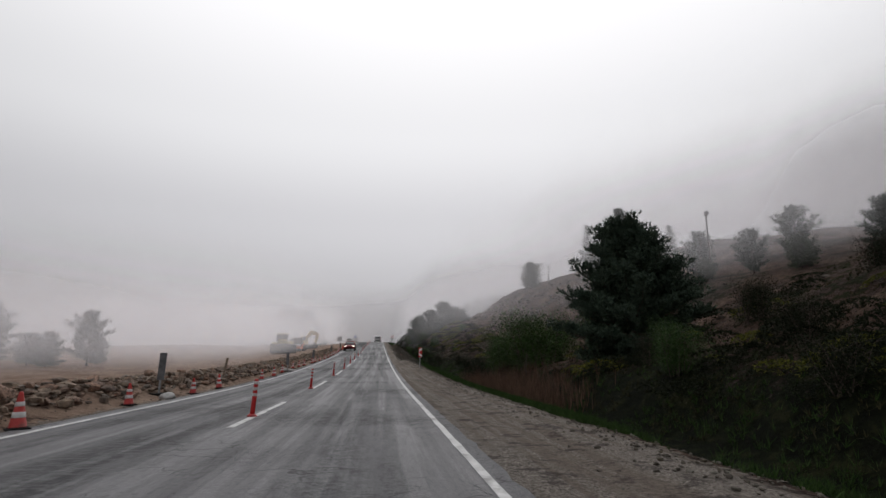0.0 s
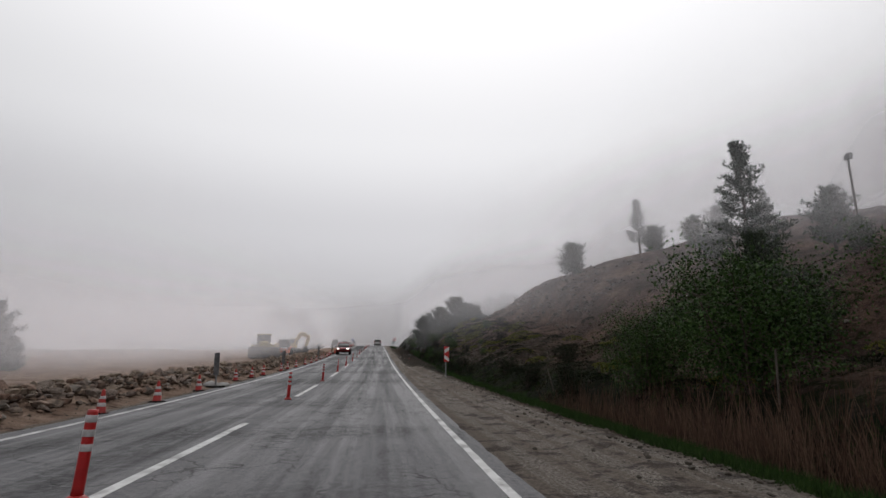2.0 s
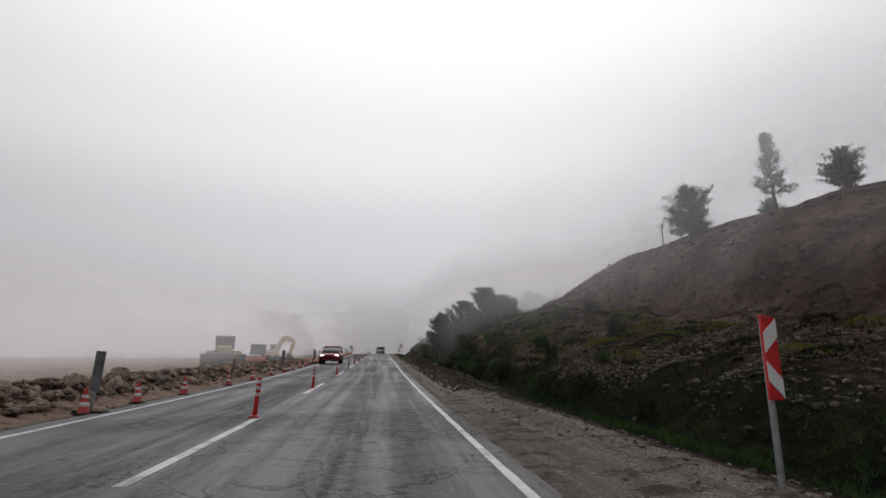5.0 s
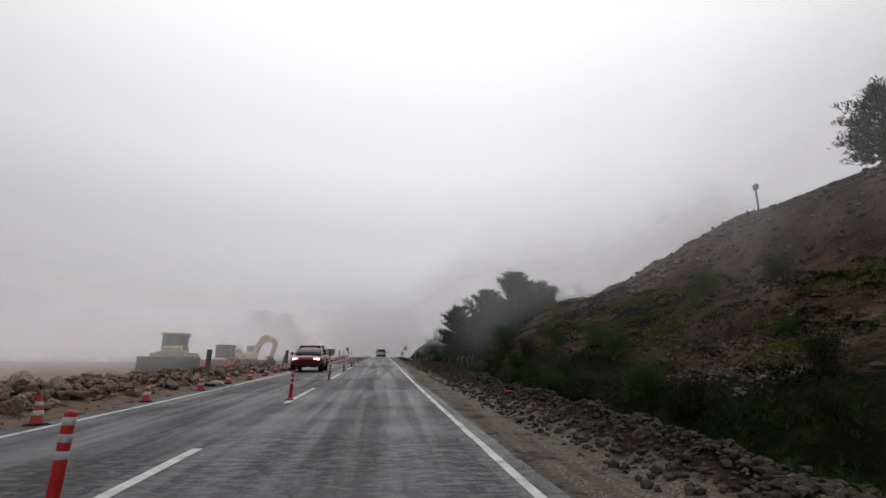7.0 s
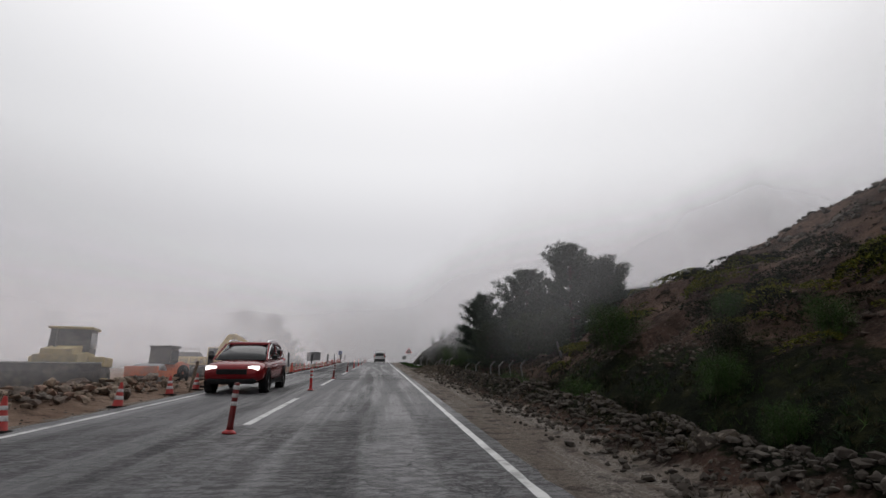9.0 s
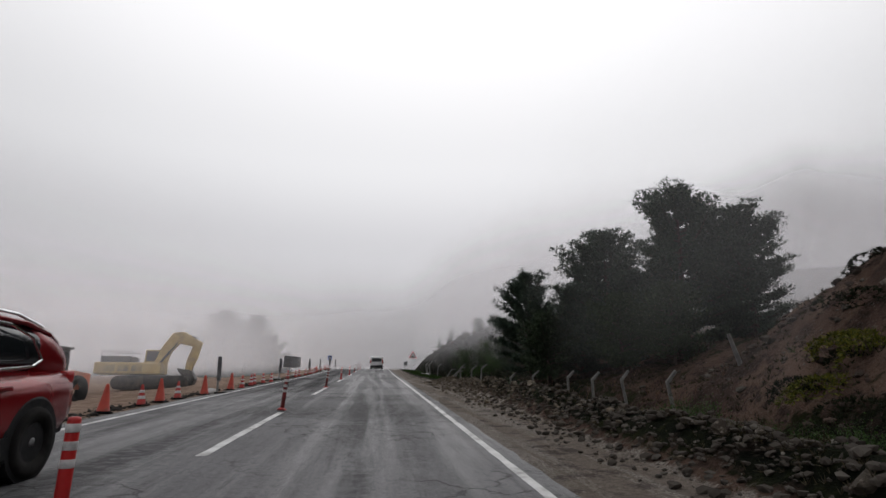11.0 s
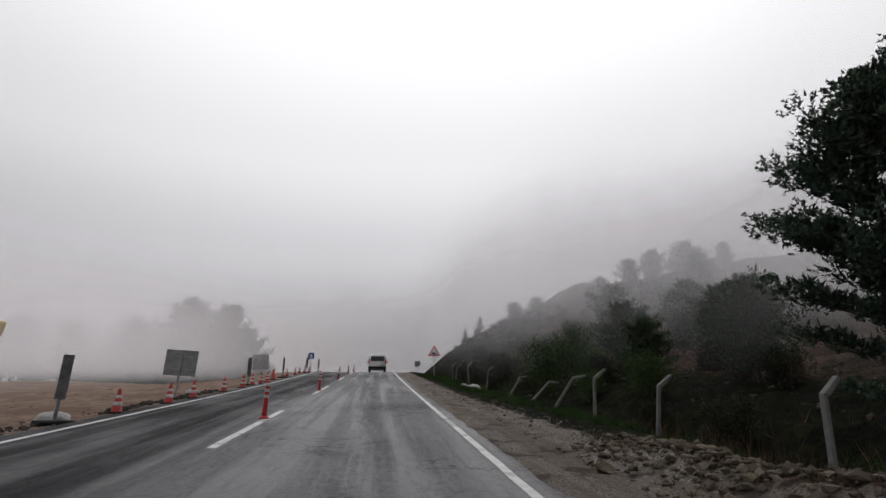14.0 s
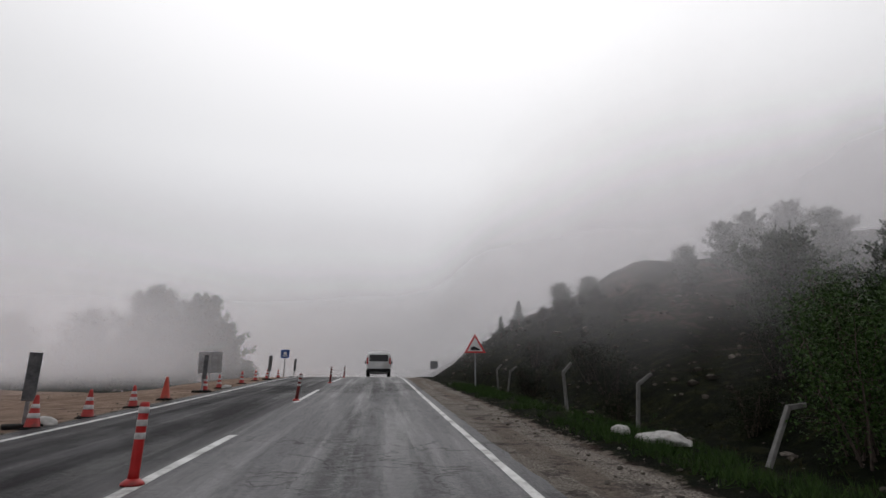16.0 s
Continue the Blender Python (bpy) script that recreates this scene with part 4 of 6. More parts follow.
def pine_meshes(seed, h, rad, low, limbs, shape="dome", gaps=0.0, tuft=.34, lean=.0, mat=None, per=11, wide=.13, dense=3, clump=0.0):
    """A pine: bent trunk, whorled limbs that turn up at their ends, tufts of needles along their outer parts."""
    rng = np.random.default_rng(seed)
    segs = []
    pts = [np.array([0, 0, -.2])]
    for k in range(1, 9):
        pts.append(np.array([lean * k / 8 + rng.normal(0, .05) * h * .08, rng.normal(0, .05) * h * .08, h * .97 * k / 8]))
    r0 = .022 * h + .04
    for k in range(8):
        segs.append((pts[k], pts[k + 1], r0 * (1 - k / 8.6), r0 * (1 - (k + 1) / 8.6)))

    def axis_at(z):
        t = np.clip(z / (h * .97) * 8, 0, 7.999)
        i = int(t)
        return pts[i] + (pts[i + 1] - pts[i]) * (t - i)
    bases, axes = [], []
    for k in range(limbs):
        q = (k + rng.uniform(0, 1)) / limbs
        z = h * (low + (1 - low) * q ** .9)
        u = (z / h - low) / (1 - low)
        if shape == "dome":
            reach = rad * (math.sin(math.pi * min(1, .22 + .78 * u) ** 1.05) ** .7 if u < .97 else .15)
            reach = max(reach, rad * .12)
        elif shape == "peak":
            reach = rad * min(1, .72 + 1.6 * u) * (1 - .80 * max(0, u - .2) / .8)
        elif shape == "cone":
            reach = rad * (1 - u) ** .85 + .12
        else:
            reach = rad * (.45 + .6 * math.sin(math.pi * (u * .85 + .1)))
        reach *= rng.uniform(.5, 1.2)
        if rng.random() < gaps:
            continue
        a = k * 2.399 + rng.uniform(-.5, .5)
        rise = rng.uniform(.05, .4) + .55 * u
        p0 = axis_at(z)
        out = np.array([math.cos(a), math.sin(a), 0])
        prev = p0
        m = max(3, int(reach / .22))
        for j in range(1, m + 1):
            t = j / m
            p = p0 + out * reach * t + np.array([0, 0, reach * (rise * t * t - .12 * t)]) + rng.normal(0, .03, 3)
            if j <= 3 or j % 2 == 0 or j == m:
                segs.append((prev, p, max(.008, .022 * reach * (1 - t) + .01), max(.006, .02 * reach * (1 - t))))
                prev = p
            if not clump and t > .22:
                for _ in range(dense + int(3 * t)):
                    side = rng.normal(0, .13 + .16 * reach * (1.05 - t), 3) * np.array([1, 1, .55])
                    bases.append(p + side)
                    ax = out * .55 + np.array([0, 0, .55 + .3 * u]) + rng.normal(0, .35, 3)
                    axes.append(ax / np.linalg.norm(ax))
            elif clump and (j == m or (t > .3 and (j % 2 == 0 or t > .75))):
                # a pad of upturned shoots, domed above and flat below
                rr = clump * rng.uniform(.6, 1.15) * (.75 + .25 * t)
                for _ in range(int(dense * 5 * rng.uniform(.7, 1.3))):
                    q = rng.normal(0, 1, 3)
                    q *= rr * rng.uniform(.35, 1) / np.linalg.norm(q)
                    q[2] = abs(q[2]) * .75 - .12 * rr
                    bases.append(p + q)
                    ax = q / rr * .8 + out * .25 + np.array([0, 0, .55]) + rng.normal(0, .2, 3)
                    axes.append(ax / np.linalg.norm(ax))
    for k in range(10):
        bases.append(axis_at(h * .97) + np.array([rng.normal(0, .08), rng.normal(0, .08), rng.uniform(-.3, .12)]))
        axes.append(np.array([rng.normal(0, .3), rng.normal(0, .3), 1]))
    bases, axes = np.array(bases), np.array(axes)
    # each tuft is a short upturned shoot, set round with needles like a bottle brush
    along = np.repeat(bases, per, 0) + np.repeat(axes, per, 0) * rng.uniform(0, tuft, (len(bases) * per, 1))
    v, f = blades(rng, along, np.repeat(axes, per, 0) * .8, 1, tuft * .55, tuft * wide, .5)
    inner = bases[rng.integers(0, len(bases), len(bases))] * np.array([.78, .78, .97])
    iv, jf = blades(rng, inner, axes, 3, tuft * 1.3, tuft * (.5 if clump else .3), .8)
    v, f = np.concatenate([v, iv]), np.concatenate([f, jf + len(v)])
    tv, tf = limb_tubes(segs, 4)
    trunk = mesh_of("trunk", tv, tf, BARK, True)
    crown = bpy.data.meshes.new("crown")
    crown.from_pydata(v.tolist(), [], f.tolist())
    crown.materials.append(mat or NEEDLES)
    return trunk, crown


def bush_meshes(seed, h, rad, stems, leaves, size, mat):
    """A broad-leaved shrub: forked stems and small leaves round their twigs."""
    rng = np.random.default_rng(seed)
    segs, tips = [], []
    for s in range(stems):
        a = rng.uniform(0, 6.28)
        p = np.array([rng.normal(0, .15 * rad), rng.normal(0, .15 * rad), -.1])
        d = np.array([math.cos(a) * rng.uniform(.1, .7) * rad / h, math.sin(a) * rng.uniform(.1, .7) * rad / h, 1.0])
        n = 7
        for j in range(n):
            q = p + d * (h * rng.uniform(.75, 1.02) / n) + rng.normal(0, .05 * h / n, 3)
            segs.append((p, q, .03 * (1 - j / n) + .008, .03 * (1 - (j + 1) / n) + .006))
            if j >= 1:
                for _ in range(3):
                    b = q + rng.normal(0, .20 * rad, 3) * np.array([1, 1, .7])
                    segs.append((q, b, .009, .004))
                    tips.append(b)
            p = q
    tips = np.array(tips)
    base = tips[rng.integers(0, len(tips), leaves)] + rng.normal(0, .085 * rad + .06, (leaves, 3))
    ax = rng.normal(0, 1, (leaves, 3)) + np.array([0, 0, .4])
    ax /= np.linalg.norm(ax, axis=1, keepdims=True)
    v, f = blades(rng, base, ax, 1, size, size * .55, .1, True)
    v[:, 2] = np.maximum(v[:, 2], .02)
    tv, tf = limb_tubes(segs, 4)
    crown = bpy.data.meshes.new("crown")
    crown.from_pydata(v.tolist(), [], f.tolist())
    crown.materials.append(mat)
    return mesh_of("trunk", tv, tf, BARK, True), crown


def plant(name, meshes, label, category, group, x, y, rz=0.0, s=1.0, dz=-.05, tilt=0.0):
    e = empty(name, label, category, group)
    part("trunk" if category == "tree" else "stem", meshes[0], None, e)
    part("crown", meshes[1], None, e)
    e.matrix_basis = pose(x, y, ground_z(x, y) + dz, tilt, 0, rz) @ Matrix.Scale(s, 4)
    return e


BROAD = pine_meshes(1, 5.4, 2.9, .03, 110, "peak", .0, .22, per=8, wide=.24, dense=5, clump=.33)
TALL = pine_meshes(2, 8.6, 2.9, .06, 88, "dome", .03, .22, .3, per=4, wide=.36, dense=5, clump=.46)
TALL_B = pine_meshes(3, 7.4, 2.6, .02, 86, "dome", .03, .22, -.2, per=4, wide=.36, dense=5, clump=.42)
SPARSE = pine_meshes(4, 9.5, 2.3, .22, 60, "cone", .25, .32, .2, per=9, wide=.2)
ROUND = pine_meshes(6, 4.6, 2.0, .12, 70, "dome", .1, .28, mat=NEEDLES_PALE, per=7, wide=.22)
FAR_BROAD = pine_meshes(11, 5.4, 2.7, .04, 60, "peak", .0, .42, per=4, wide=.38, dense=2)
FAR_TALL = pine_meshes(12, 8.6, 2.9, .16, 55, "dome", .08, .44, .3, per=4, wide=.38, dense=2)
FAR_B = pine_meshes(13, 7.4, 2.6, .12, 52, "dome", .08, .44, -.2, per=4, wide=.38, dense=2)
BUSH = bush_meshes(7, 2.6, 1.9, 14, 12000, .085, LEAVES_FRESH)
SCRUB = bush_meshes(8, 1.9, 1.3, 12, 7500, .07, LEAVES_OLIVE)
OPENTREE = bush_meshes(9, 4.2, 2.0, 10, 8000, .11, LEAVES_FRESH)

DARK = "dark green black pine, dense down to the ground, on the slope"
plant("pine_tree", BROAD, DARK, "tree", "roadside pines", 12.4, 17.8, 20, 1.0, -.45)


def plant_to(top, full, name, meshes, label, category, group, x, y, rz=0.0):
    """A tree whose tip stands at a height over the road."""
    return plant(name, meshes, label, category, group, x, y, rz, (top - lift(x, y)) / full, -.1)


for x, y, rz, top, full, me in [(15.7, 107.2, 0, 9.2, 8.6, TALL), (18.1, 105.8, 130, 8.0, 8.6, TALL), (13.45, 109.8, 40, 7.5, 7.4, TALL_B), (11.1, 115.6, 200, 6.3, 8.6, TALL), (12.9, 112.6, 77, 5.2, 7.4, TALL_B),
                                (10.9, 112.0, 290, 3.6, 4.6, ROUND), (13.6, 104.6, 33, 4.2, 4.6, ROUND), (19.8, 109.5, 10, 7.6, 7.4, TALL_B), (16.3, 113.2, 250, 6.3, 8.6, TALL), (12.5, 106.8, 300, 4.0, 4.6, ROUND), (14.3, 118.3, 160, 4.6, 7.4, TALL_B)]:
    plant_to(top, full, "pine_tree", me, "dark green pine with bare lower trunk, behind the fence", "tree", "pine grove", x, y, rz)
plant("pine_tree", SPARSE, "tall grey-green pine with sparse upper limbs, above the bushes", "tree", "hillside pines", 24.62, 43.99, 20, .92)
plant("pine_tree", ROUND, "grey-green pine on the hillside behind bushes", "tree", "hillside pines", 19.89, 37.2, 100, .7)
plant("pine_tree", ROUND, "dark pine on the hillside", "tree", "hillside pines", 16.8, 31.61, 210, .6)
plant("round_tree", ROUND, "small dense round tree on the crest of the cutting", "tree", "crest trees", 24.76, 74.13, 0, .85)
plant("pine_tree", SPARSE, "pointed conifer on the crest in the fog", "tree", "crest trees", 35.7, 78.92, 60, .78)
for x, y, s, me in [(31.61, 67.7, .62, ROUND), (33.44, 63.18, .7, ROUND), (32.34, 59.01, .55, FAR_BROAD), (33.73, 54.41, .6, FAR_B), (35.92, 49.65, .65, FAR_B), (33.85, 45.65, .5, ROUND), (35.86, 41.65, .5, FAR_TALL), (36.86, 37.65, .55, FAR_TALL), (33.77, 33.65, .6, ROUND), (34.79, 27.65, .55, FAR_B), (33.78, 23.65, .7, FAR_BROAD), (37.94, 21.65, .5, FAR_TALL), (34.89, 17.65, .6, ROUND), (36.07, 13.65, .6, FAR_BROAD), (38.5, 9.65, .5, FAR_B), (40.97, 31.65, .55, SPARSE), (40.04, 68.92, .6, FAR_B), (42.47, 87.9, .6, FAR_BROAD), (38.88, 60.23, .55, SPARSE)]:
    plant("pine_tree", me, "grey fog-dimmed tree on the ridge", "tree", "ridge trees", x, y, (x * 37) % 360, s)
# beyond the grove: young growth round the fence, then the mound
for x, y, top, full, me, lab in [(19.1, 145.0, 6.4, 4.6, ROUND, "dark young pine among shrubs"), (15.5, 136.2, 4.3, 4.6, ROUND, "dark young pine among shrubs"), (12.9, 129.0, 3.0, 4.6, ROUND, "dark young pine among shrubs"), (14.2, 124.2, 3.9, 4.6, ROUND, "dark young pine among shrubs"), (20.5, 139, 5.4, 7.4, FAR_B, "dark pine above the shrubs"), (24.5, 144.5, 6.8, 5.4, FAR_BROAD, "dark pine above the shrubs"), (17.0, 129.5, 4.4, 4.6, ROUND, "dark young pine among shrubs"),
                                 (21.4, 172.0, 9.2, 4.6, ROUND, "small young pine on the earth mound"), (18.7, 172.0, 8.5, 4.6, ROUND, "small young pine on the earth mound"), (13.6, 168, 6.3, 9.5, SPARSE, "small young pine on the earth mound"), (11.4, 165, 4.6, 9.5, SPARSE, "small young pine on the earth mound"),
                                 (26.2, 163.5, 10.2, 7.4, FAR_B, "big hazy pine on the hill"), (30, 164, 12.4, 8.6, FAR_TALL, "big hazy pine on the hill"), (34, 166, 14.0, 7.4, FAR_B, "big hazy pine on the hill"), (38.5, 167, 15.4, 8.6, FAR_TALL, "big hazy pine on the hill"), (42, 170, 15.5, 7.4, FAR_B, "big hazy pine on the hill"), (36, 160, 12.5, 8.6, FAR_TALL, "big hazy pine on the hill"), (47, 172, 17, 8.6, FAR_TALL, "big hazy pine on the hill"), (53, 163, 15.5, 7.4, FAR_B, "big hazy pine on the hill")]:
    plant_to(top, full, "pine_tree", me, lab, "tree", "pines by the mound", x, y, (x * 53) % 360)
for x, y, s, me in [(10.74, 25.44, 1.12, BUSH), (9.72, 28.67, 0.8, BUSH), (12.7, 29.44, 1.0, BUSH), (9.07, 33.07, 0.6, SCRUB), (14.44, 23.64, 1.0, BUSH), (13.87, 18.72, 0.8, SCRUB), (10.78, 124.91, 0.47, BUSH), (10.15, 128.12, 0.39, BUSH), (12.14, 132.54, 0.62, BUSH), (10.17, 135.76, 0.55, SCRUB), (12.78, 138.06, 0.7, SCRUB), (14.99, 126.12, 0.55, SCRUB), (16.56, 130.24, 0.7, SCRUB), (13.42, 122.05, 0.55, SCRUB), (18.66, 133.24, 0.7, SCRUB), (15.57, 117.98, 0.62, SCRUB), (9.21, 121.35, 0.47, SCRUB), (10.13, 142.54, 0.8, SCRUB), (10.91, 146.54, 0.8, SCRUB), (8.85, 139.54, 0.43, SCRUB), (11.51, 129.91, 0.66, SCRUB), (9.24, 149.54, 0.7, SCRUB), (10.73, 153.54, 0.8, SCRUB), (9.63, 119.17, 0.55, SCRUB), (15.13, 69.94, 0.49, SCRUB), (10.41, 72.37, 0.35, BUSH), (10.3, 63.2, .42, SCRUB), (13.45, 62.8, .5, SCRUB), (11.2, 59.3, .22, BUSH), (12.3, 66.4, .2, BUSH), (10.8, 79.4, .3, BUSH), (10.6, 74.8, .36, BUSH), (11.4, 83.4, .32, BUSH), (9.54, 80.77, 0.5, SCRUB), (9.92, 86.78, 0.55, BUSH), (10.78, 90.78, 0.42, SCRUB), (9.21, 92.61, 0.5, SCRUB), (14.11, 72.58, 0.35, BUSH), (9.5, 5.15, 0.5, SCRUB), (11.15, 7.65, 0.55, SCRUB), (12.7, 11.15, 0.6, SCRUB), (9.74, 10.15, 0.45, BUSH), (14.76, 6.65, 0.55, SCRUB), (13.26, 3.15, 0.5, SCRUB), (16.29, 10.65, 0.6, SCRUB), (10.37, 12.65, 0.5, SCRUB), (9.21, 38.34, 0.5, SCRUB), (9.5, 43.94, 0.45, SCRUB), (11.83, 40.79, 0.5, SCRUB)]:
    plant("bush", me, "leafy green bush on the verge" if me is BUSH else "grey-green scrub bush on the slope", "bush", "verge bushes", x, y, (y * 41) % 360, s)
rnd = random.Random(33)
for k in range(46):
    y = rnd.uniform(50, 122)
    x = rnd.gauss(8.6, .6) if y > 95 else rnd.gauss(8.2, .35)
    me = BUSH if k % 4 == 0 else SCRUB
    plant("bush", me, "low dark bush in the ditch below the cutting", "bush", "ditch thicket", x, y, rnd.uniform(0, 360), rnd.uniform(.22, .40), -.12)
for k in range(30):
    # scrub over the mound
    y = rnd.uniform(150, 174)
    plant("bush", SCRUB, "low scrub bush on the earth mound", "bush", "mound scrub", rnd.triangular(10, 25, 14), y, rnd.uniform(0, 360), rnd.uniform(.22, .5), -.15)
for x, y, s in [(9.9, 132.9, .66), (12.6, 135.5, .7)]:
    plant("young_tree", OPENTREE, "open young broad-leaved tree with fresh green leaves", "tree", "verge saplings", x, y, (y * 31) % 360, s)


def leaning_sapling(x, y):
    e = empty("leaning_sapling", "thin bare sapling leaning downhill with one round leafy head", "sapling")
    curve = [(0, 0, 0), (-.16, .03, .42), (-.40, .05, .86), (-.60, .08, 1.18)]
    bm = bmesh.new()
    for a, b, r in zip(curve, curve[1:], (.028, .022, .017)):
        rod(bm, a, b, r, r * .8, 7)
    part("trunk", bm, BARK, e)
    rng = np.random.default_rng(77)
    n = 420
    d = rng.normal(0, 1, (n, 3))
    d /= np.linalg.norm(d, axis=1)[:, None]
    v, f = blades(rng, np.array((-.64, .1, 1.3)) + d * rng.uniform(.6, 1, (n, 1)) * np.array((.30, .30, .22)), d, 5, .075, .035, .8, True)
    me = bpy.data.meshes.new("crown")
    me.from_pydata(v.tolist(), [], f.tolist())
    me.materials.append(LEAVES_FRESH)
    new("crown", me).parent = e
    e.matrix_basis = pose(x, y, ground_z(x, y) - .05)


leaning_sapling(9.35, 59.3)
# trees standing in the fog across the field
for x, y, s, me in [(-31.86, 67.45, .85, FAR_B), (-34.97, 64.96, .7, FAR_BROAD), (-37.98, 66.73, .8, ROUND), (-42.89, 68.11, .8, FAR_B), (-39.88, 60.82, .6, FAR_BROAD), (-33.66, 73.66, .6, FAR_BROAD), (-48.69, 76.0, .9, FAR_TALL)]:
    plant("pine_tree", me, "dim tree standing in the fog across the field", "tree", "trees across the field", x, y, (y * 23) % 360, s)
for x, y, s, me in [(-22.1, 214.5, 1.5, FAR_B), (-25.7, 211.5, 1.72, FAR_TALL), (-29.2, 216.5, 1.65, FAR_B), (-32.8, 212.5, 1.88, FAR_TALL), (-37.4, 217.5, 1.65, FAR_B), (-42.2, 213.5, 1.5, FAR_TALL), (-48.0, 219.5, 1.5, FAR_BROAD), (-26.7, 221.5, 1.8, SPARSE), (-53.9, 215.5, 1.65, FAR_B), (-35.3, 206.5, 1.2, FAR_BROAD), (-19.6, 219.5, 1.05, FAR_BROAD), (-60.8, 211.9, 1.5, FAR_TALL), (-21.0, 209.5, 0.75, FAR_BROAD), (-24.6, 207.5, 0.83, FAR_BROAD), (-28.8, 206.5, 0.9, FAR_BROAD), (-31.7, 208.5, 0.75, FAR_BROAD), (-38.8, 208.5, 0.9, FAR_BROAD), (-43.5, 207.5, 0.83, FAR_BROAD), (-48.1, 209.5, 0.9, FAR_BROAD), (-53.9, 207.2, 0.83, FAR_BROAD), (-66.3, 207.2, 1.65, FAR_B), (-72.8, 203.0, 1.65, FAR_TALL), (-79.9, 205.1, 1.5, FAR_B), (-69.4, 198.9, 0.9, FAR_BROAD), (-59.6, 202.4, 0.9, FAR_BROAD)]:
    plant("pine_tree", me, "dim clump tree standing in the fog beyond the works", "tree", "trees beyond the works", x, y, (y * 29) % 360, s)


def cushion_mesh(seed, mat):
    rng = np.random.default_rng(seed)
    n = 240
    a, c = rng.uniform(0, 6.28, n), rng.uniform(0, 1, n)
    r = np.sqrt(1 - c * c)
    d = np.stack([np.cos(a) * r, np.sin(a) * r, c * .9 + .1], 1)
    wob = 1 + .3 * np.sin(a * 3 + seed) * r
    v, f = blades(rng, d * np.stack([wob * .42, wob * .42, np.full(n, .26)], 1), d, 4, .065, .02, .8)
    me = bpy.data.meshes.new("cushion_shrub")
    me.from_pydata(v.tolist(), [], f.tolist())
    me.materials.append(mat)
    return me


rnd = random.Random(21)
cush = [cushion_mesh(s, GORSE) for s in range(3)]
heath = [cushion_mesh(s + 5, LEAVES_OLIVE) for s in range(3)]
shrubs = []
for k in range(450):
    y = rnd.uniform(3, 97)
    x = rnd.choice((rnd.uniform(9.5, 18), rnd.uniform(11, 17), rnd.uniform(15, 27)))
    if 340 > k >= 250:
        # gorse and heath over the slope before the first pine
        y = rnd.uniform(3, 48) if k % 3 else rnd.uniform(3, 18)
        x = rnd.triangular(8.6, 17, 10.5)
    if k >= 340:
        # stripes of gorse that follow the slope of the cutting
        band = rnd.choice((0, 1, 2, 3))
        q = rnd.random()
        y = (60 + 34 * q, 66 + 18 * q, 76 + 16 * q, 58 + 22 * q)[band] + rnd.gauss(0, .5)
        x = (15.2 + .6 * q, 14.8 - 3.4 * q, 14.9 - 3.0 * q, 12.2 + 1.2 * q)[band] + rnd.gauss(0, .35)
    elif 250 > k >= 150:
        # a belt of gorse along the ledge and down its rib
        y = rnd.uniform(58, 96)
        x = rnd.gauss(14.9, .9)
        if n2(0, y, .45, 71) < -.08:
            x += 4
        if k % 4 == 0:
            y = rnd.uniform(74, 86)
            x = 14.6 - abs(rnd.gauss(0, 1.5))
    if k < 340 and y > 55 and x > 17:
        x -= 7
    gold = rnd.random() < (.55 if k >= 340 else .30 if k >= 250 else .62 if k >= 150 else .40 if 35 < y < 95 and 11 < x < 18 else .15)
    me = rnd.choice(cush if gold else heath)
    s = rnd.uniform(.6, 1.7)
    shrubs.append((x, k, gold, me, pose(x, y, ground_z(x, y) - .04, rnd.uniform(-8, 8), -14, rnd.uniform(0, 360)) @ Matrix.Diagonal((s, s * rnd.uniform(.8, 1.5), s * rnd.uniform(.7, 1), 1))))
# the shrubs nearest the road one by one, the rest joined
shrubs.sort(key=lambda q: q[:2])
for x, k, gold, me, m in shrubs[:295]:
    ob = tagged(new("cushion_shrub", me), "yellow-green cushion shrub on the bare slope" if gold else "low dull green cushion shrub on the slope", "shrub", "slope shrubs")
    ob.matrix_basis = m
vs, fs, kinds, off = [], [], [], 0
for x, k, gold, me, m in shrubs[295:]:
    co = np.empty(len(me.vertices) * 3)
    me.vertices.foreach_get("co", co)
    a = np.array(m)
    vs.append(co.reshape(-1, 3) @ a[:3, :3].T + a[:3, 3])
    fs += [tuple(i + off for i in p.vertices) for p in me.polygons]
    kinds += [0 if gold else 1] * len(me.polygons)
    off += len(me.vertices)
me = bpy.data.meshes.new("shrub_cover")
me.from_pydata(np.concatenate(vs).tolist(), [], fs)
me.materials.append(GORSE)
me.materials.append(LEAVES_OLIVE)
me.polygons.foreach_set("material_index", kinds)
tagged(new("shrub_cover", me), "yellow-green and dull green cushion shrubs higher up the slope", "shrubs", kind="stuff")


def tufts(name, spots, n, length, width, spread, mat, label, category, seed):
    rng = np.random.default_rng(seed)
    base = np.array([(x, y, ground_z(x, y) - .02) for x, y in spots])
    ax = np.tile([0, 0, 1.0], (len(base), 1)) + rng.normal(0, .12, (len(base), 3))
    v, f = blades(rng, base + rng.normal(0, .04, base.shape) * np.array([1, 1, 0]), ax, n, length, width, spread)
    me = bpy.data.meshes.new(name)
    me.from_pydata(v.tolist(), [], f.tolist())
    me.materials.append(mat)
    return tagged(new(name, me), label, category, kind="stuff")


def verge(y):
    return float(np.interp(y, [0, 20, 40, 60, 90, 118, 124, 150], [6.8, 6.8, 6.5, 7.0, 7.6, 6.9, 5.7, 5.4]))


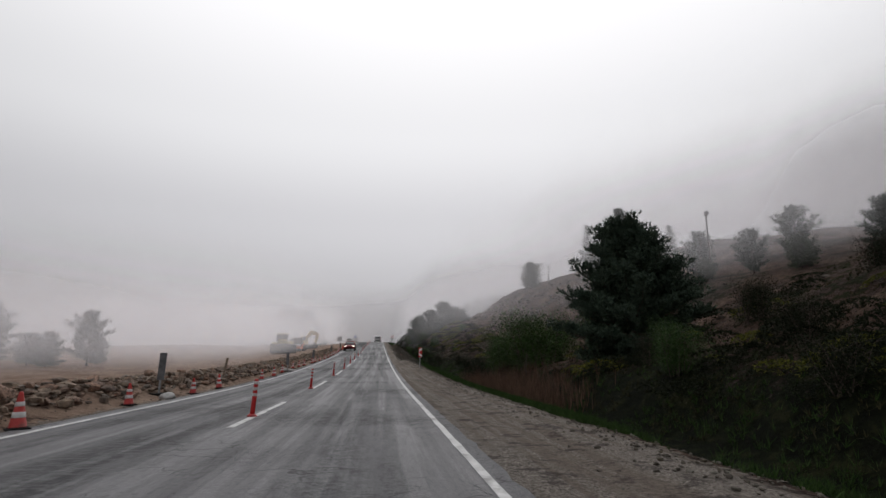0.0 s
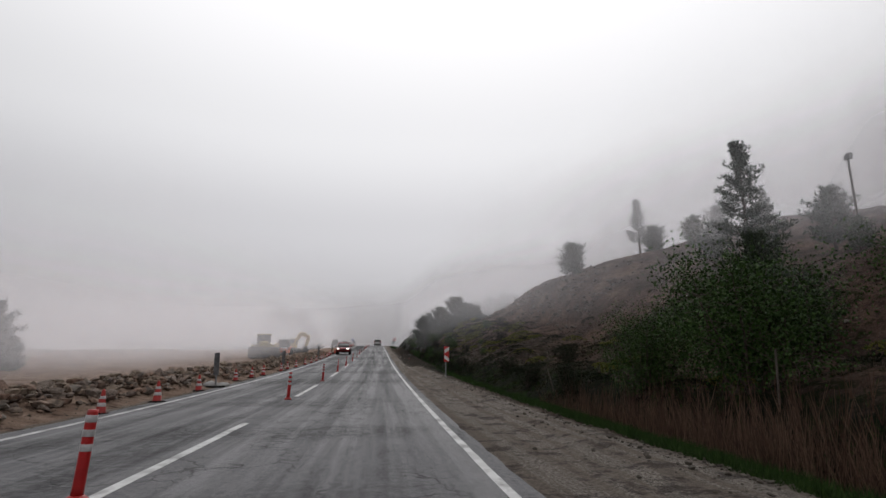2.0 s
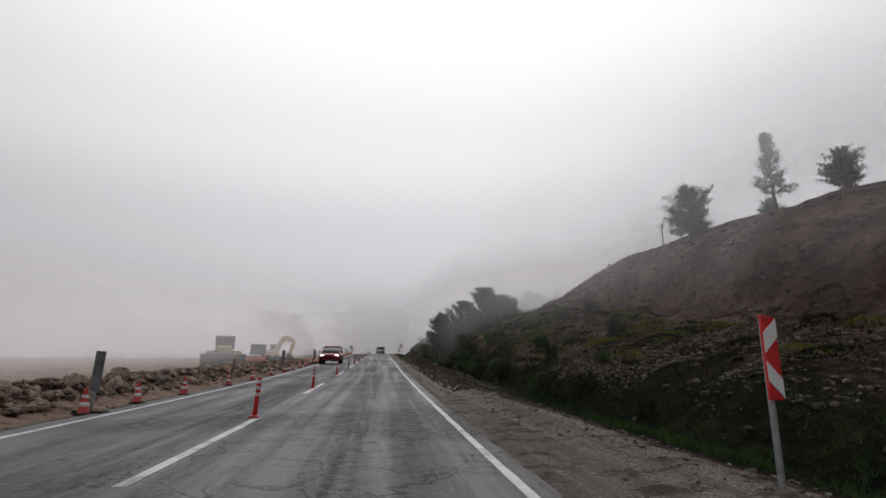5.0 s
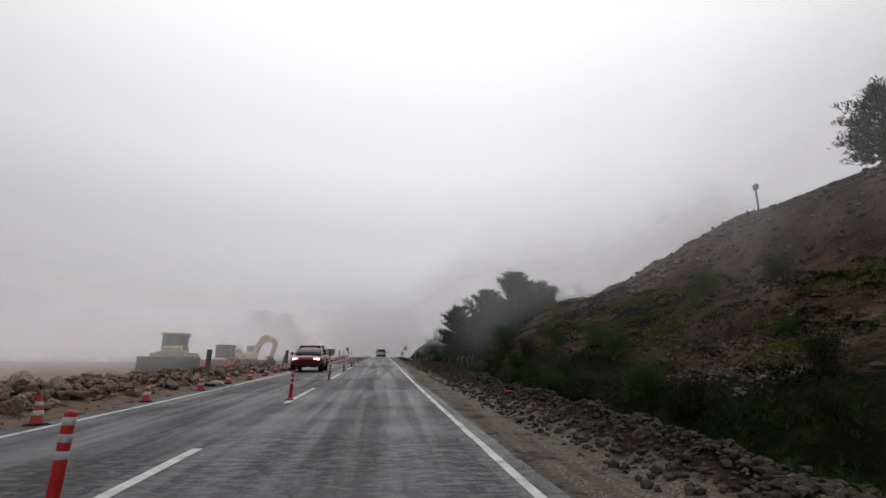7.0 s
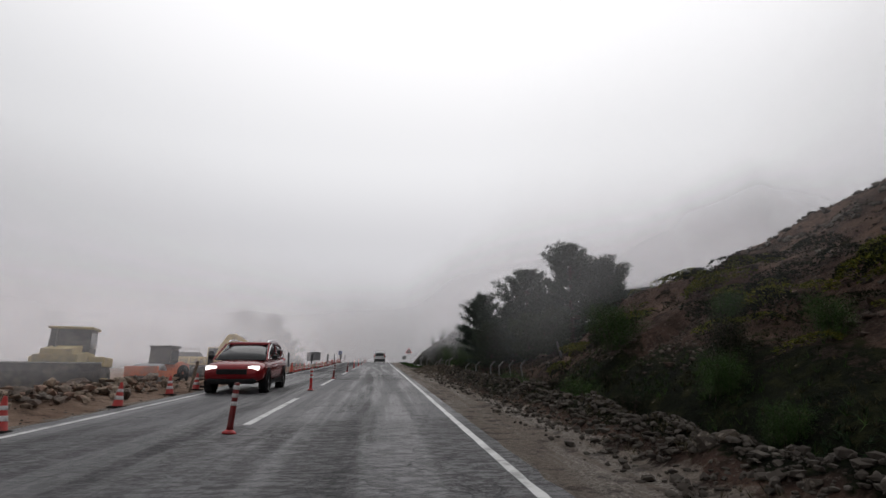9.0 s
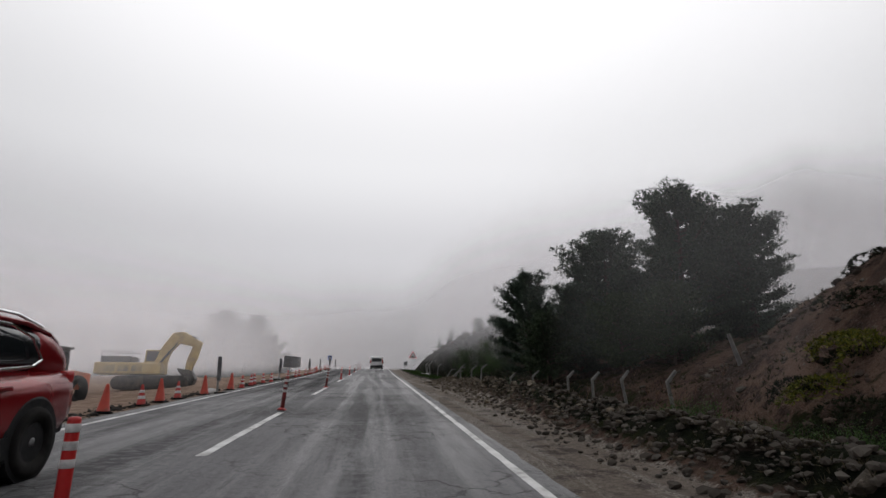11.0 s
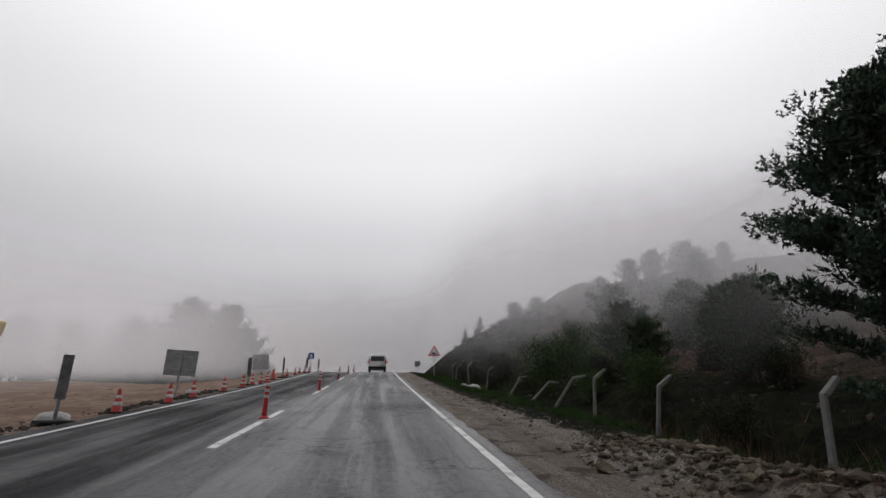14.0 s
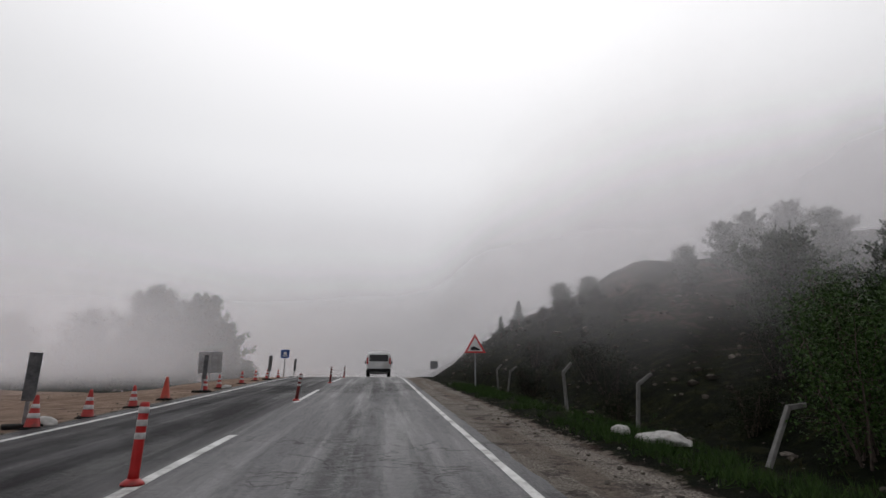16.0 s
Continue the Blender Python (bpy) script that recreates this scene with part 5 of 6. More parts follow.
spots = []
for k in range(26000):
    y = rnd.uniform(-1, 150)
    dens = 1.0 if y < 50 else (.25 if y < 116 else 1.0)
    if rnd.random() > dens:
        continue
    x = verge(y) + abs(rnd.gauss(0, 1.5)) + rnd.uniform(-.2, .1)
    if n2(x, y, .6, 31) + .5 * n2(x, y, 2.1, 37) < -.05:
        continue
    spots.append((x, y))
for k in range(3200):
    # a thick strip of grass before the reeds
    y = rnd.uniform(8, 32)
    spots.append((6.55 + abs(rnd.gauss(0, .5)), y))
tufts("grass", spots, 8, .20, .013, .55, GRASS, "bright green grass along the verge", "grass", 3)
spots = [(rnd.uniform(8.5, 24), rnd.uniform(3, 150)) for k in range(9000)]
spots = [(x, y) for x, y in spots if n2(x, y, .22, 11) > -.05]
tufts("slope_grass", spots, 7, .15, .014, .6, LEAVES_OLIVE, "thin dull grass on the slope", "grass", 4)
spots = []
for k in range(20000):
    y = rnd.uniform(2, 110) if k % 4 else rnd.uniform(2, 165)
    x = 8.3 + abs(rnd.gauss(0, 6.5))
    if n2(x, y, .32, 41) + .5 * n2(x, y, 1.1, 43) > -.02:
        spots.append((x, y))
tufts("heath", spots, 9, .13, .026, .8, HEATH, "dark low heath and thorn scrub over the slope", "heath", 7)
spots = [(7.7 + abs(rnd.gauss(0, .9)), rnd.triangular(12, 33, 22)) for k in range(1300)]
tufts("dry_reeds", spots, 5, .80, .016, .16, STRAW, "dry reddish-brown reeds in the ditch", "reeds", 5)
spots = []
for k in range(8000):
    y = rnd.uniform(56, 117)
    x = rnd.gauss(windrow_x(y) + .1, .40)
    if x > 5.05 and n2(x, y, .8, 61) > -.12:
        spots.append((x, y))
tufts("dead_turf", spots, 6, .10, .013, .9, TURF, "torn dry turf and roots in the turned earth", "turf", 9)
spots = [(rnd.triangular(6.7, 10.4, 8.0), rnd.uniform(50, 128)) for k in range(9000)]
spots = [(x, y) for x, y in spots if n2(x, y, .5, 81) > .0 and (y > 92 or x < 9.0)]
tufts("ditch_weeds", spots, 8, .15, .022, .9, LEAVES, "dark leafy weeds filling the ditch", "weeds", 12)
spots = [(8.0 + abs(rnd.gauss(0, 1.4)), rnd.uniform(98, 122)) for k in range(500)]
tufts("dry_weeds", spots, 5, .55, .016, .3, STRAW, "dry brown weeds below the pines", "weeds", 6)


# ---- fence, poles, sack ----
def fence_post():
    e = empty("fence_post", "cracked grey concrete fence post with a cranked top", "fence post", "fence posts")
    bm = bmesh.new()
    prism(bm, [(-.042, -.3), (.042, -.3), (.038, 1.36), (-.038, 1.40)], -.04, .04, "y")
    bmesh.ops.bevel(bm, geom=bm.edges[:], offset=.012, segments=1, affect="EDGES")
    part("shaft", bm, CONCRETE, e)
    bm = bmesh.new()
    prism(bm, [(-.042, 1.40), (.042, 1.358), (.30, 1.60), (.265, 1.665)], -.042, .042, "y")
    bmesh.ops.bevel(bm, geom=bm.edges[:], offset=.01, segments=1, affect="EDGES")
    part("cranked_top", bm, CONCRETE, e)
    return e


fp = None
# x, y, lean across the road, lean along it, depth in the ground
FENCE = [(9.85, 98.25, -9, 3, .2), (9.85, 100.95, -7, -2, .2), (9.55, 102.95, -3, 4, .2), (9.4, 105.1, 2, 0, .24), (9.05, 108.7, 3, -3, .25), (8.9, 111.9, -2, 5, .38), (7.85, 114.6, 5, -2, .12), (8.1, 119.4, 6, 2, .12), (7.9, 122.2, 3, 0, .12), (7.62, 125.0, 34, 0, .1),
         (7.75, 128.4, 46, 6, .1), (8.05, 132.8, 36, -3, .1), (7.9, 136.5, 5, 2, .2), (7.6, 140.0, -3, 0, .2), (8.1, 149.6, 9, 0, .2), (8.4, 152.6, -4, 2, .2)]
for x, y, across, along, sunk in FENCE:
    m = pose(x, y, ground_z(x, y) - sunk, along, across, rnd.uniform(-14, 14))
    if fp is None:
        fp = fence_post()
        fp.matrix_basis = m
    else:
        copy_thing(fp, m)


def utility_pole(h):
    e = empty("utility_pole", "thin weathered timber pole with a lamp head on the crest", "utility pole", "poles")
    bm = bmesh.new()
    rod(bm, (0, 0, -.5), (0, 0, h), .10, .075, 10)
    part("shaft", bm, TIMBER, e)
    bm = bmesh.new()
    bx(bm, (-.12, -.3, h - .5), (.14, .2, h - .05), .04)
    part("box", bm, BOARD_DARK, e)
    return e


place(utility_pole(4.9), 34.0, 94.6, 0, 0)
place(utility_pole(7.0), 35.31, 46.95, 0, 0)
ob = tagged(new("stake"), "pale bare leaning stump below the pines", "stake", "old fence stakes")
bm = bmesh.new()
rod(bm, (0, 0, -.3), (0, 0, .85), .075, .05, 9)
part("shaft", bm, CONCRETE, ob)
place(ob, 12.0, 98.6, 0, 0, (0, -16))
for x, y in ((9.1, 34.9), (9.9, 60.9), (9.8, 24)):
    ob = tagged(new("stake"), "thin leaning weathered stake in the ditch", "stake", "old fence stakes")
    bm = bmesh.new()
    rod(bm, (0, 0, -.2), (0, 0, 1.0), .025, .018, 7)
    part("shaft", bm, TIMBER, ob)
    place(ob, x, y, 0, 0, (rnd.uniform(-14, 14), rnd.uniform(-14, 14)))
bm = bmesh.new()
bmesh.ops.create_icosphere(bm, subdivisions=4, radius=1)
for v in bm.verts:
    p = v.co.copy()
    w = 1 + .25 * noise.noise(p * 1.4) + .12 * noise.noise(p * 4) + .05 * abs(noise.noise(p * 9))
    v.co = Vector((p.x * .42 * w, p.y * .62 * w, max(-.06, p.z * .22 * w) + .05))
place(tagged(new("white_sack", bm_mesh("white_sack", bm, SACK, True)), "crumpled dirty white sack dumped in the grass", "sack"), 6.6, 132.9, 25, 0, (0, 0), .68)
place(sandbag(77), 6.3, 133.7, 60, 0, (0, 0), .8)


# ---- machines in the works field: each faces along its own +y ----
def tracks(e, x, l, w, h, y0=0.0):
    """One crawler track: a rounded belt, its shoes and rollers."""
    bm = bmesh.new()
    n = 10
    r = h / 2
    out = [(y0 + l / 2 - r + r * math.sin(t), r - r * math.cos(t)) for t in np.linspace(0, math.pi, n)]
    out += [(y0 - l / 2 + r - r * math.sin(t), r + r * math.cos(t)) for t in np.linspace(0, math.pi, n)]
    prism(bm, out, x - w / 2, x + w / 2)
    t = part("track", bm, MACH_DARK, e)
    k = int((l - h) / .22)
    for z in (-.02, h - .03):
        bm = bmesh.new()
        for i in range(k):
            y = y0 - (l - h) / 2 + i * .22
            bx(bm, (x - w / 2 - .015, y, z), (x + w / 2 + .015, y + .16, z + .05))
        part("shoes", bm, MACH_DARK, t)
    s = 1 if x > 0 else -1
    for i in range(6):
        bm = bmesh.new()
        y = y0 - (l - h) / 2 + (l - h) * i / 5
        rr = r * (.62 if i in (0, 5) else .34)
        zc = r if i in (0, 5) else r * .55
        rod(bm, (x + s * (w / 2 - .02), y, zc), (x + s * (w / 2 + .04), y, zc), rr, n=14)
        part("roller", bm, MACH_DARK, t)


def rails(e, pts, r=.02):
    bm = bmesh.new()
    for a, b in zip(pts[:-1], pts[1:]):
        rod(bm, a, b, r, n=6)
    part("handrail", bm, MACH_DARK, e)


def excavator():
    e = empty("excavator", "yellow crawler excavator with its boom folded and bucket resting down", "excavator")
    for x in (-1.15, 1.15):
        tracks(e, x, 5.2, .6, 1.0, .95)
    bm = bmesh.new()
    lathe(bm, [(.75, .7), (.75, 1.1)], 24)
    bx(bm, (-.9, -1.2, .45), (.9, 1.2, .8), .06)
    part("undercarriage", bm, MACH_DARK, e)
    bm = bmesh.new()
    bx(bm, (-1.45, -2.75, 1.12), (1.45, 1.55, 1.95), .10)
    b = part("house", bm, MACH_YELLOW, e)
    bm = bmesh.new()
    bx(bm, (-1.30, -2.55, 1.95), (1.30, -.55, 2.42), .12)
    part("engine_cover", bm, MACH_DARK, b)
    bm = bmesh.new()
    prism(bm, [(-2.85, 1.2), (-2.55, 1.05), (-2.55, 1.98), (-2.85, 1.9)], -1.4, 1.4)
    part("counterweight", bm, MACH_YELLOW, b)
    for y0, y1 in ((-2.2, -1.5), (-1.3, -.6), (-.4, .3)):
        bm = bmesh.new()
        bx(bm, (-1.475, y0, 1.3), (-1.452, y1, 1.75), .01)
        bx(bm, (1.452, y0, 1.3), (1.475, y1, 1.75), .01)
        part("side_panel", bm, MACH_OLIVE, b)
    rails(b, [(1.25, -2.5, 1.95), (1.25, -2.5, 2.75), (1.25, -.5, 2.75), (1.25, -.5, 1.95)])
    rails(b, [(-1.25, -2.5, 1.95), (-1.25, -2.5, 2.75), (-1.25, -.5, 2.75), (-1.25, -.5, 1.95)])
    bm = bmesh.new()
    prism(bm, [(.0, 1.95), (1.5, 1.95), (1.62, 2.5), (1.35, 3.0), (.05, 3.0)], -1.42, -.42)
    c = part("cab", bm, MACH_YELLOW, b)
    bm = bmesh.new()
    prism(bm, [(.12, 2.12), (1.47, 2.12), (1.54, 2.5), (1.3, 2.9), (.14, 2.9)], -1.432, -.408)
    part("cab_glass", bm, CAB_GLASS, c, "dark cab glass")
    bm = bmesh.new()
    prism(bm, [(.75, 1.7), (1.45, 1.5), (1.95, 2.9), (2.45, 3.5), (3.85, 3.2), (4.0, 3.62), (2.75, 4.4), (1.95, 4.3), (1.2, 3.1)], -.28, .28)
    bmesh.ops.bevel(bm, geom=bm.edges[:], offset=.03, segments=1, affect="EDGES")
    part("boom", bm, MACH_YELLOW, e)
    bm = bmesh.new()
    prism(bm, [(3.6, 3.85), (4.1, 3.6), (3.85, 2.4), (3.35, 1.0), (3.0, 1.1), (3.1, 2.2), (3.4, 3.2)], -.23, .23)
    bmesh.ops.bevel(bm, geom=bm.edges[:], offset=.03, segments=1, affect="EDGES")
    part("stick", bm, MACH_YELLOW, e)
    bm = bmesh.new()
    prism(bm, [(2.5, 1.6), (3.5, 1.45), (3.9, .8), (3.65, .14), (2.9, .0), (2.25, .45), (2.8, .5), (3.0, .9)], -.75, .75)
    bmesh.ops.bevel(bm, geom=bm.edges[:], offset=.025, segments=1, affect="EDGES")
    k = part("bucket", bm, MACH_DARK, e)
    for i in range(5):
        bm = bmesh.new()
        x = -.5 + i * .25
        prism(bm, [(2.5, .30), (2.1, .26), (2.5, .42)], x - .05, x + .05)
        part("tooth", bm, STEEL, k)
    for a, bb in (((.32, 1.2, 1.9), (.32, 2.3, 3.5)), ((-.32, 1.2, 1.9), (-.32, 2.3, 3.5)), ((0, 2.3, 4.3), (0, 3.75, 3.95)), ((0, 3.8, 3.1), (0, 3.55, 1.45))):
        bm = bmesh.new()
        va, vb = Vector(a), Vector(bb)
        rod(bm, va, va.lerp(vb, .6), .085, n=10)
        rod(bm, va.lerp(vb, .55), vb, .05, n=10)
        part("cylinder", bm, MACH_DARK, e)
    return e


def bulldozer():
    e = empty("bulldozer", "dusty olive-yellow bulldozer with a wide blade", "bulldozer")
    for x in (-1.2, 1.2):
        tracks(e, x, 4.0, .62, 1.25)
    bm = bmesh.new()
    prism(bm, [(-1.8, .5), (2.0, .5), (2.1, 1.75), (.2, 1.95), (-1.0, 1.9), (-1.9, 1.7)], -.85, .85)
    b = part("hull", bm, MACH_OLIVE, e)
    bm = bmesh.new()
    prism(bm, [(.25, 1.95), (2.05, 1.75), (2.05, 2.0), (.25, 2.25)], -.6, .6)
    part("hood", bm, MACH_OLIVE, b)
    for x in (-1.2, 1.2):
        bm = bmesh.new()
        bx(bm, (x - .36, -1.9, 1.28), (x + .36, .2, 1.75), .08)
        part("fender", bm, MACH_OLIVE, b)
    bm = bmesh.new()
    prism(bm, [(-1.25, 1.9), (.25, 1.95), (.1, 3.05), (-1.15, 3.05)], -.85, .85)
    c = part("cab", bm, MACH_DARK, e)
    bm = bmesh.new()
    prism(bm, [(-1.1, 2.15), (.12, 2.2), (.02, 2.9), (-1.03, 2.9)], -.862, .862)
    part("cab_glass", bm, CAB_GLASS, c, "dark cab glass")
    bm = bmesh.new()
    prism(bm, [(-1.0, 2.15), (-.2, 2.15), (-.2, 2.9), (-1.0, 2.9)], -.72, .72)
    bx(bm, (-.95, -1.35, 3.05), (.95, .25, 3.17), .05)
    part("roof", bm, MACH_OLIVE, c)
    bm = bmesh.new()
    rod(bm, (.35, 1.0, 1.9), (.35, 1.0, 2.95), .07, n=10)
    part("exhaust", bm, MACH_DARK, e)
    bm = bmesh.new()
    outline = [(2.4, .05), (2.7, .05), (2.57, .5), (2.6, 1.0), (2.77, 1.35), (2.6, 1.4), (2.4, 1.0), (2.35, .5)]
    prism(bm, outline, -1.95, 1.95)
    part("blade", bm, MACH_DARK, e, "dark worn steel blade")
    for x in (-1.6, 1.6):
        bm = bmesh.new()
        bx(bm, (x - .1, -.4, .5), (x + .1, 2.45, .72), .03)
        part("push_arm", bm, MACH_OLIVE, e)
    bm = bmesh.new()
    prism(bm, [(-2.0, .6), (-1.8, 1.5), (-2.5, 1.5), (-3.0, .9), (-3.05, .05), (-2.85, .05), (-2.75, .7)], -.25, .25)
    part("ripper", bm, MACH_DARK, e)
    return e


def roller():
    e = empty("road_roller", "orange soil compactor with a smooth drum and dark cab", "road roller")
    bm = bmesh.new()
    wheel(bm, (0, 1.6, .75), .75, 2.1, .3, 32)
    part("drum", bm, STEEL, e, "smooth steel drum", True)
    bm = bmesh.new()
    for x in (-1.2, 1.12):
        bx(bm, (x, .4, .55), (x + .08, 2.5, 1.0), .02)
    bx(bm, (-1.2, 2.4, .6), (1.2, 2.6, 1.3), .05)
    bx(bm, (-1.2, .3, .6), (1.2, .6, 1.25), .05)
    part("drum_frame", bm, MACH_ORANGE, e)
    bm = bmesh.new()
    prism(bm, [(-2.6, .8), (-.4, .8), (-.4, 1.55), (-1.2, 1.75), (-2.6, 1.6)], -.85, .85)
    part("engine_hood", bm, MACH_ORANGE, e)
    bm = bmesh.new()
    prism(bm, [(-.9, 1.5), (.35, 1.5), (.3, 2.75), (-.85, 2.75)], -.8, .8)
    c = part("cab", bm, MACH_DARK, e)
    bm = bmesh.new()
    prism(bm, [(-.78, 1.75), (.27, 1.75), (.22, 2.6), (-.75, 2.6)], -.812, .812)
    part("cab_glass", bm, CAB_GLASS, c, "dark cab glass")
    bm = bmesh.new()
    bx(bm, (-.9, -1.0, 2.75), (.9, .45, 2.87), .05)
    part("roof", bm, MACH_DARK, c)
    for x in (-.85, .85):
        bm = bmesh.new()
        wheel(bm, (x, -1.5, .75), .75, .55, .5, 24)
        part("tyre", bm, RUBBER, e, "", True)
    return e


def machine(ob, x, y, rz, s=1.0):
    ob.matrix_basis = pose(x, y, ground_z(x, y) - .02, 0, 0, rz) @ Matrix.Scale(s, 4)
    return ob


machine(bulldozer(), -15.6, 104.0, 194, 1.2)
machine(roller(), -14.0, 113.5, 172)
ob = excavator()
machine(ob, -15.6, 129.3, -80)


# ---- vehicles: built facing +y ----
def loft(bm, sections):
    rings = [[bm.verts.new(p) for p in s] for s in sections]
    n = len(rings[0])
    for a, b in zip(rings[:-1], rings[1:]):
        for i in range(n):
            bm.faces.new((a[i], a[(i + 1) % n], b[(i + 1) % n], b[i]))
    bm.faces.new(rings[0][::-1])
    bm.faces.new(rings[-1])
    bmesh.ops.recalc_face_normals(bm, faces=bm.faces[:])


def hull(bm, rows, power=3.2, n=24):
    """Rows of (y, z low, z high, half width): rounded box sections lofted along y."""
    secs = []
    for y, z0, z1, w in rows:
        zc, hz = (z0 + z1) / 2, (z1 - z0) / 2
        ring = []
        for i in range(n):
            t = 2 * math.pi * (i + .5) / n
            c, s = math.cos(t), math.sin(t)
            k = (abs(c) ** power + abs(s) ** power) ** (-1 / power)
            ring.append((w * c * k, y, zc + hz * s * k))
        secs.append(ring)
    loft(bm, secs)


def add_wheels(e, half, ys, r, w):
    for y in ys:
        for s in (-1, 1):
            bm = bmesh.new()
            wheel(bm, (s * half, y, r), r, w)
            t = part("wheel", bm, RUBBER, e, "black tyre", True)
            bm = bmesh.new()
            rim_of(bm, (s * half, y, r), r, w, s)
            part("rim", bm, RIM, t, "grey alloy rim", True)


def side_panels(bm, outline, x_low, x_high, z_low, z_high, thick=.012, sides=(-1, 1)):
    """An outline in (y, z) laid on both flanks, which lean in from x_low to x_high."""
    for s in sides:
        def xx(z):
            t = (z - z_low) / (z_high - z_low)
            return x_low + (x_high - x_low) * t
        a = [bm.verts.new((s * (xx(z) + thick), y, z)) for y, z in outline]
        b = [bm.verts.new((s * (xx(z) - .02), y, z)) for y, z in outline]
        n = len(a)
        fs = [bm.faces.new(a), bm.faces.new(b[::-1])]
        for i in range(n):
            fs.append(bm.faces.new((a[i], b[i], b[(i + 1) % n], a[(i + 1) % n])))
        bmesh.ops.recalc_face_normals(bm, faces=fs)


def red_car():
    e = empty("red_car", "dark red crossover car with lit headlamps in the other lane", "car")
    bm = bmesh.new()
    hull(bm, [(-2.22, .55, .95, .70), (-2.17, .40, 1.02, .82), (-1.95, .30, 1.08, .89), (-1.3, .26, 1.06, .915), (0, .25, 1.02, .92), (1.0, .26, 1.0, .915), (1.6, .28, .97, .90), (1.98, .32, .90, .86), (2.15, .38, .80, .78), (2.22, .45, .70, .66)], 4.2, 32)
    b = part("body", bm, CAR_RED, e, "glossy dark red body", True)
    # cabin: glass block under a red roof
    bm = bmesh.new()
    hull(bm, [(-2.02, .98, 1.05, .70), (-1.85, .98, 1.30, .74), (-1.5, .98, 1.50, .73), (-.8, .98, 1.575, .71), (.0, .98, 1.57, .70), (.35, .98, 1.52, .70), (.9, .98, 1.22, .74), (1.25, .98, 1.02, .78)], 5, 28)
    part("glasshouse", bm, CAB_GLASS, b, "dark tinted windows", True)
    bm = bmesh.new()
    hull(bm, [(-2.05, 1.28, 1.36, .66), (-1.8, 1.38, 1.46, .70), (-1.4, 1.46, 1.56, .70), (-.7, 1.52, 1.605, .69), (0, 1.525, 1.60, .68), (.38, 1.47, 1.54, .66)], 4, 24)
    r = part("roof", bm, CAR_RED, b, "red roof", True)
    for s in (-1, 1):
        bm = bmesh.new()
        for p, q in zip([(-1.75, 1.49), (-1.3, 1.60), (-.6, 1.645), (.15, 1.63), (.35, 1.57)][:-1], [(-1.75, 1.49), (-1.3, 1.60), (-.6, 1.645), (.15, 1.63), (.35, 1.57)][1:]):
            rod(bm, (s * .63, p[0], p[1]), (s * .63, q[0], q[1]), .018, n=8)
        part("roof_rail", bm, CHROME, r, "chrome roof rail")
    # tail above the belt, then the pillars
    bm = bmesh.new()
    hull(bm, [(-2.20, .92, 1.04, .62), (-2.13, .88, 1.20, .73), (-1.98, .86, 1.37, .775), (-1.78, .86, 1.49, .765), (-1.60, .88, 1.55, .74), (-1.50, .95, 1.56, .70)], 3.6, 28)
    part("tailgate", bm, CAR_RED, b, "", True)
    for sd in (-1, 1):
        for outline, lo, hi, th in (([(-.62, 1.0), (-.54, 1.0), (-.56, 1.53), (-.64, 1.53)], .80, .70, .01), ([(1.22, 1.0), (1.30, 1.0), (.42, 1.52), (.34, 1.52)], .82, .69, .03)):
            bm = bmesh.new()
            side_panels(bm, outline, lo, hi, 1.02, 1.5, th, (sd,))
            part("pillar", bm, CAR_RED, b)
    # chrome line round the side windows
    for s in (-1, 1):
        bm = bmesh.new()
        pts = [(1.18, 1.03, .845), (.2, 1.035, .83), (-.8, 1.05, .82), (-1.35, 1.075, .815), (-1.52, 1.14, .80), (-1.38, 1.36, .765), (-1.05, 1.48, .745), (-.4, 1.525, .73), (.1, 1.52, .725), (.38, 1.47, .735), (.8, 1.25, .78), (1.18, 1.03, .845)]
        for p, q in zip(pts[:-1], pts[1:]):
            rod(bm, (s * p[2], p[0], p[1]), (s * q[2], q[0], q[1]), .014, n=6)
        part("window_trim", bm, CHROME, b, "chrome window trim")
    # arches, sills, bumpers
    for y in (-1.34, 1.31):
        for s in (-1, 1):
            bm = bmesh.new()
            n = 18
            pr = [(.43, .0), (.40, .02), (.34, .02)]
            rings = []
            for rr, dx in pr:
                rings.append([bm.verts.new((s * (.905 + dx), y + rr * math.cos(math.pi * (-.12 + 1.24 * i / n)), .36 + rr * math.sin(math.pi * (-.12 + 1.24 * i / n)))) for i in range(n + 1)])
            for a, c in zip(rings[:-1], rings[1:]):
                for i in range(n):
                    bm.faces.new((a[i], a[i + 1], c[i + 1], c[i]))
            # no opening is cut: a black disc stands in for the shade inside the arch
            rod(bm, (s * .70, y, .36), (s * .924, y, .36), .40, n=24)
            part("wheel_arch", bm, PLASTIC, b, "black plastic arch with a black disc for its shaded opening")
    for sd in (-1, 1):
        bm = bmesh.new()
        side_panels(bm, [(-.95, .24), (.92, .24), (.92, .36), (-.3, .40), (-.95, .44)], .915, .918, .24, .44, .012, (sd,))
        part("sill", bm, PLASTIC, b, "black plastic sill")
    for lo, hi in (((-.72, -2.27, .32), (.72, -2.0, .58)), ((-.70, 2.0, .30), (.70, 2.25, .46))):
        bm = bmesh.new()
        bx(bm, lo, hi, .055)
        part("bumper", bm, PLASTIC, b, "black lower bumper")
    bm = bmesh.new()
    bx(bm, (-.45, 2.12, .58), (.45, 2.235, .74), .03)
    part("grille", bm, PLASTIC, b, "black grille")
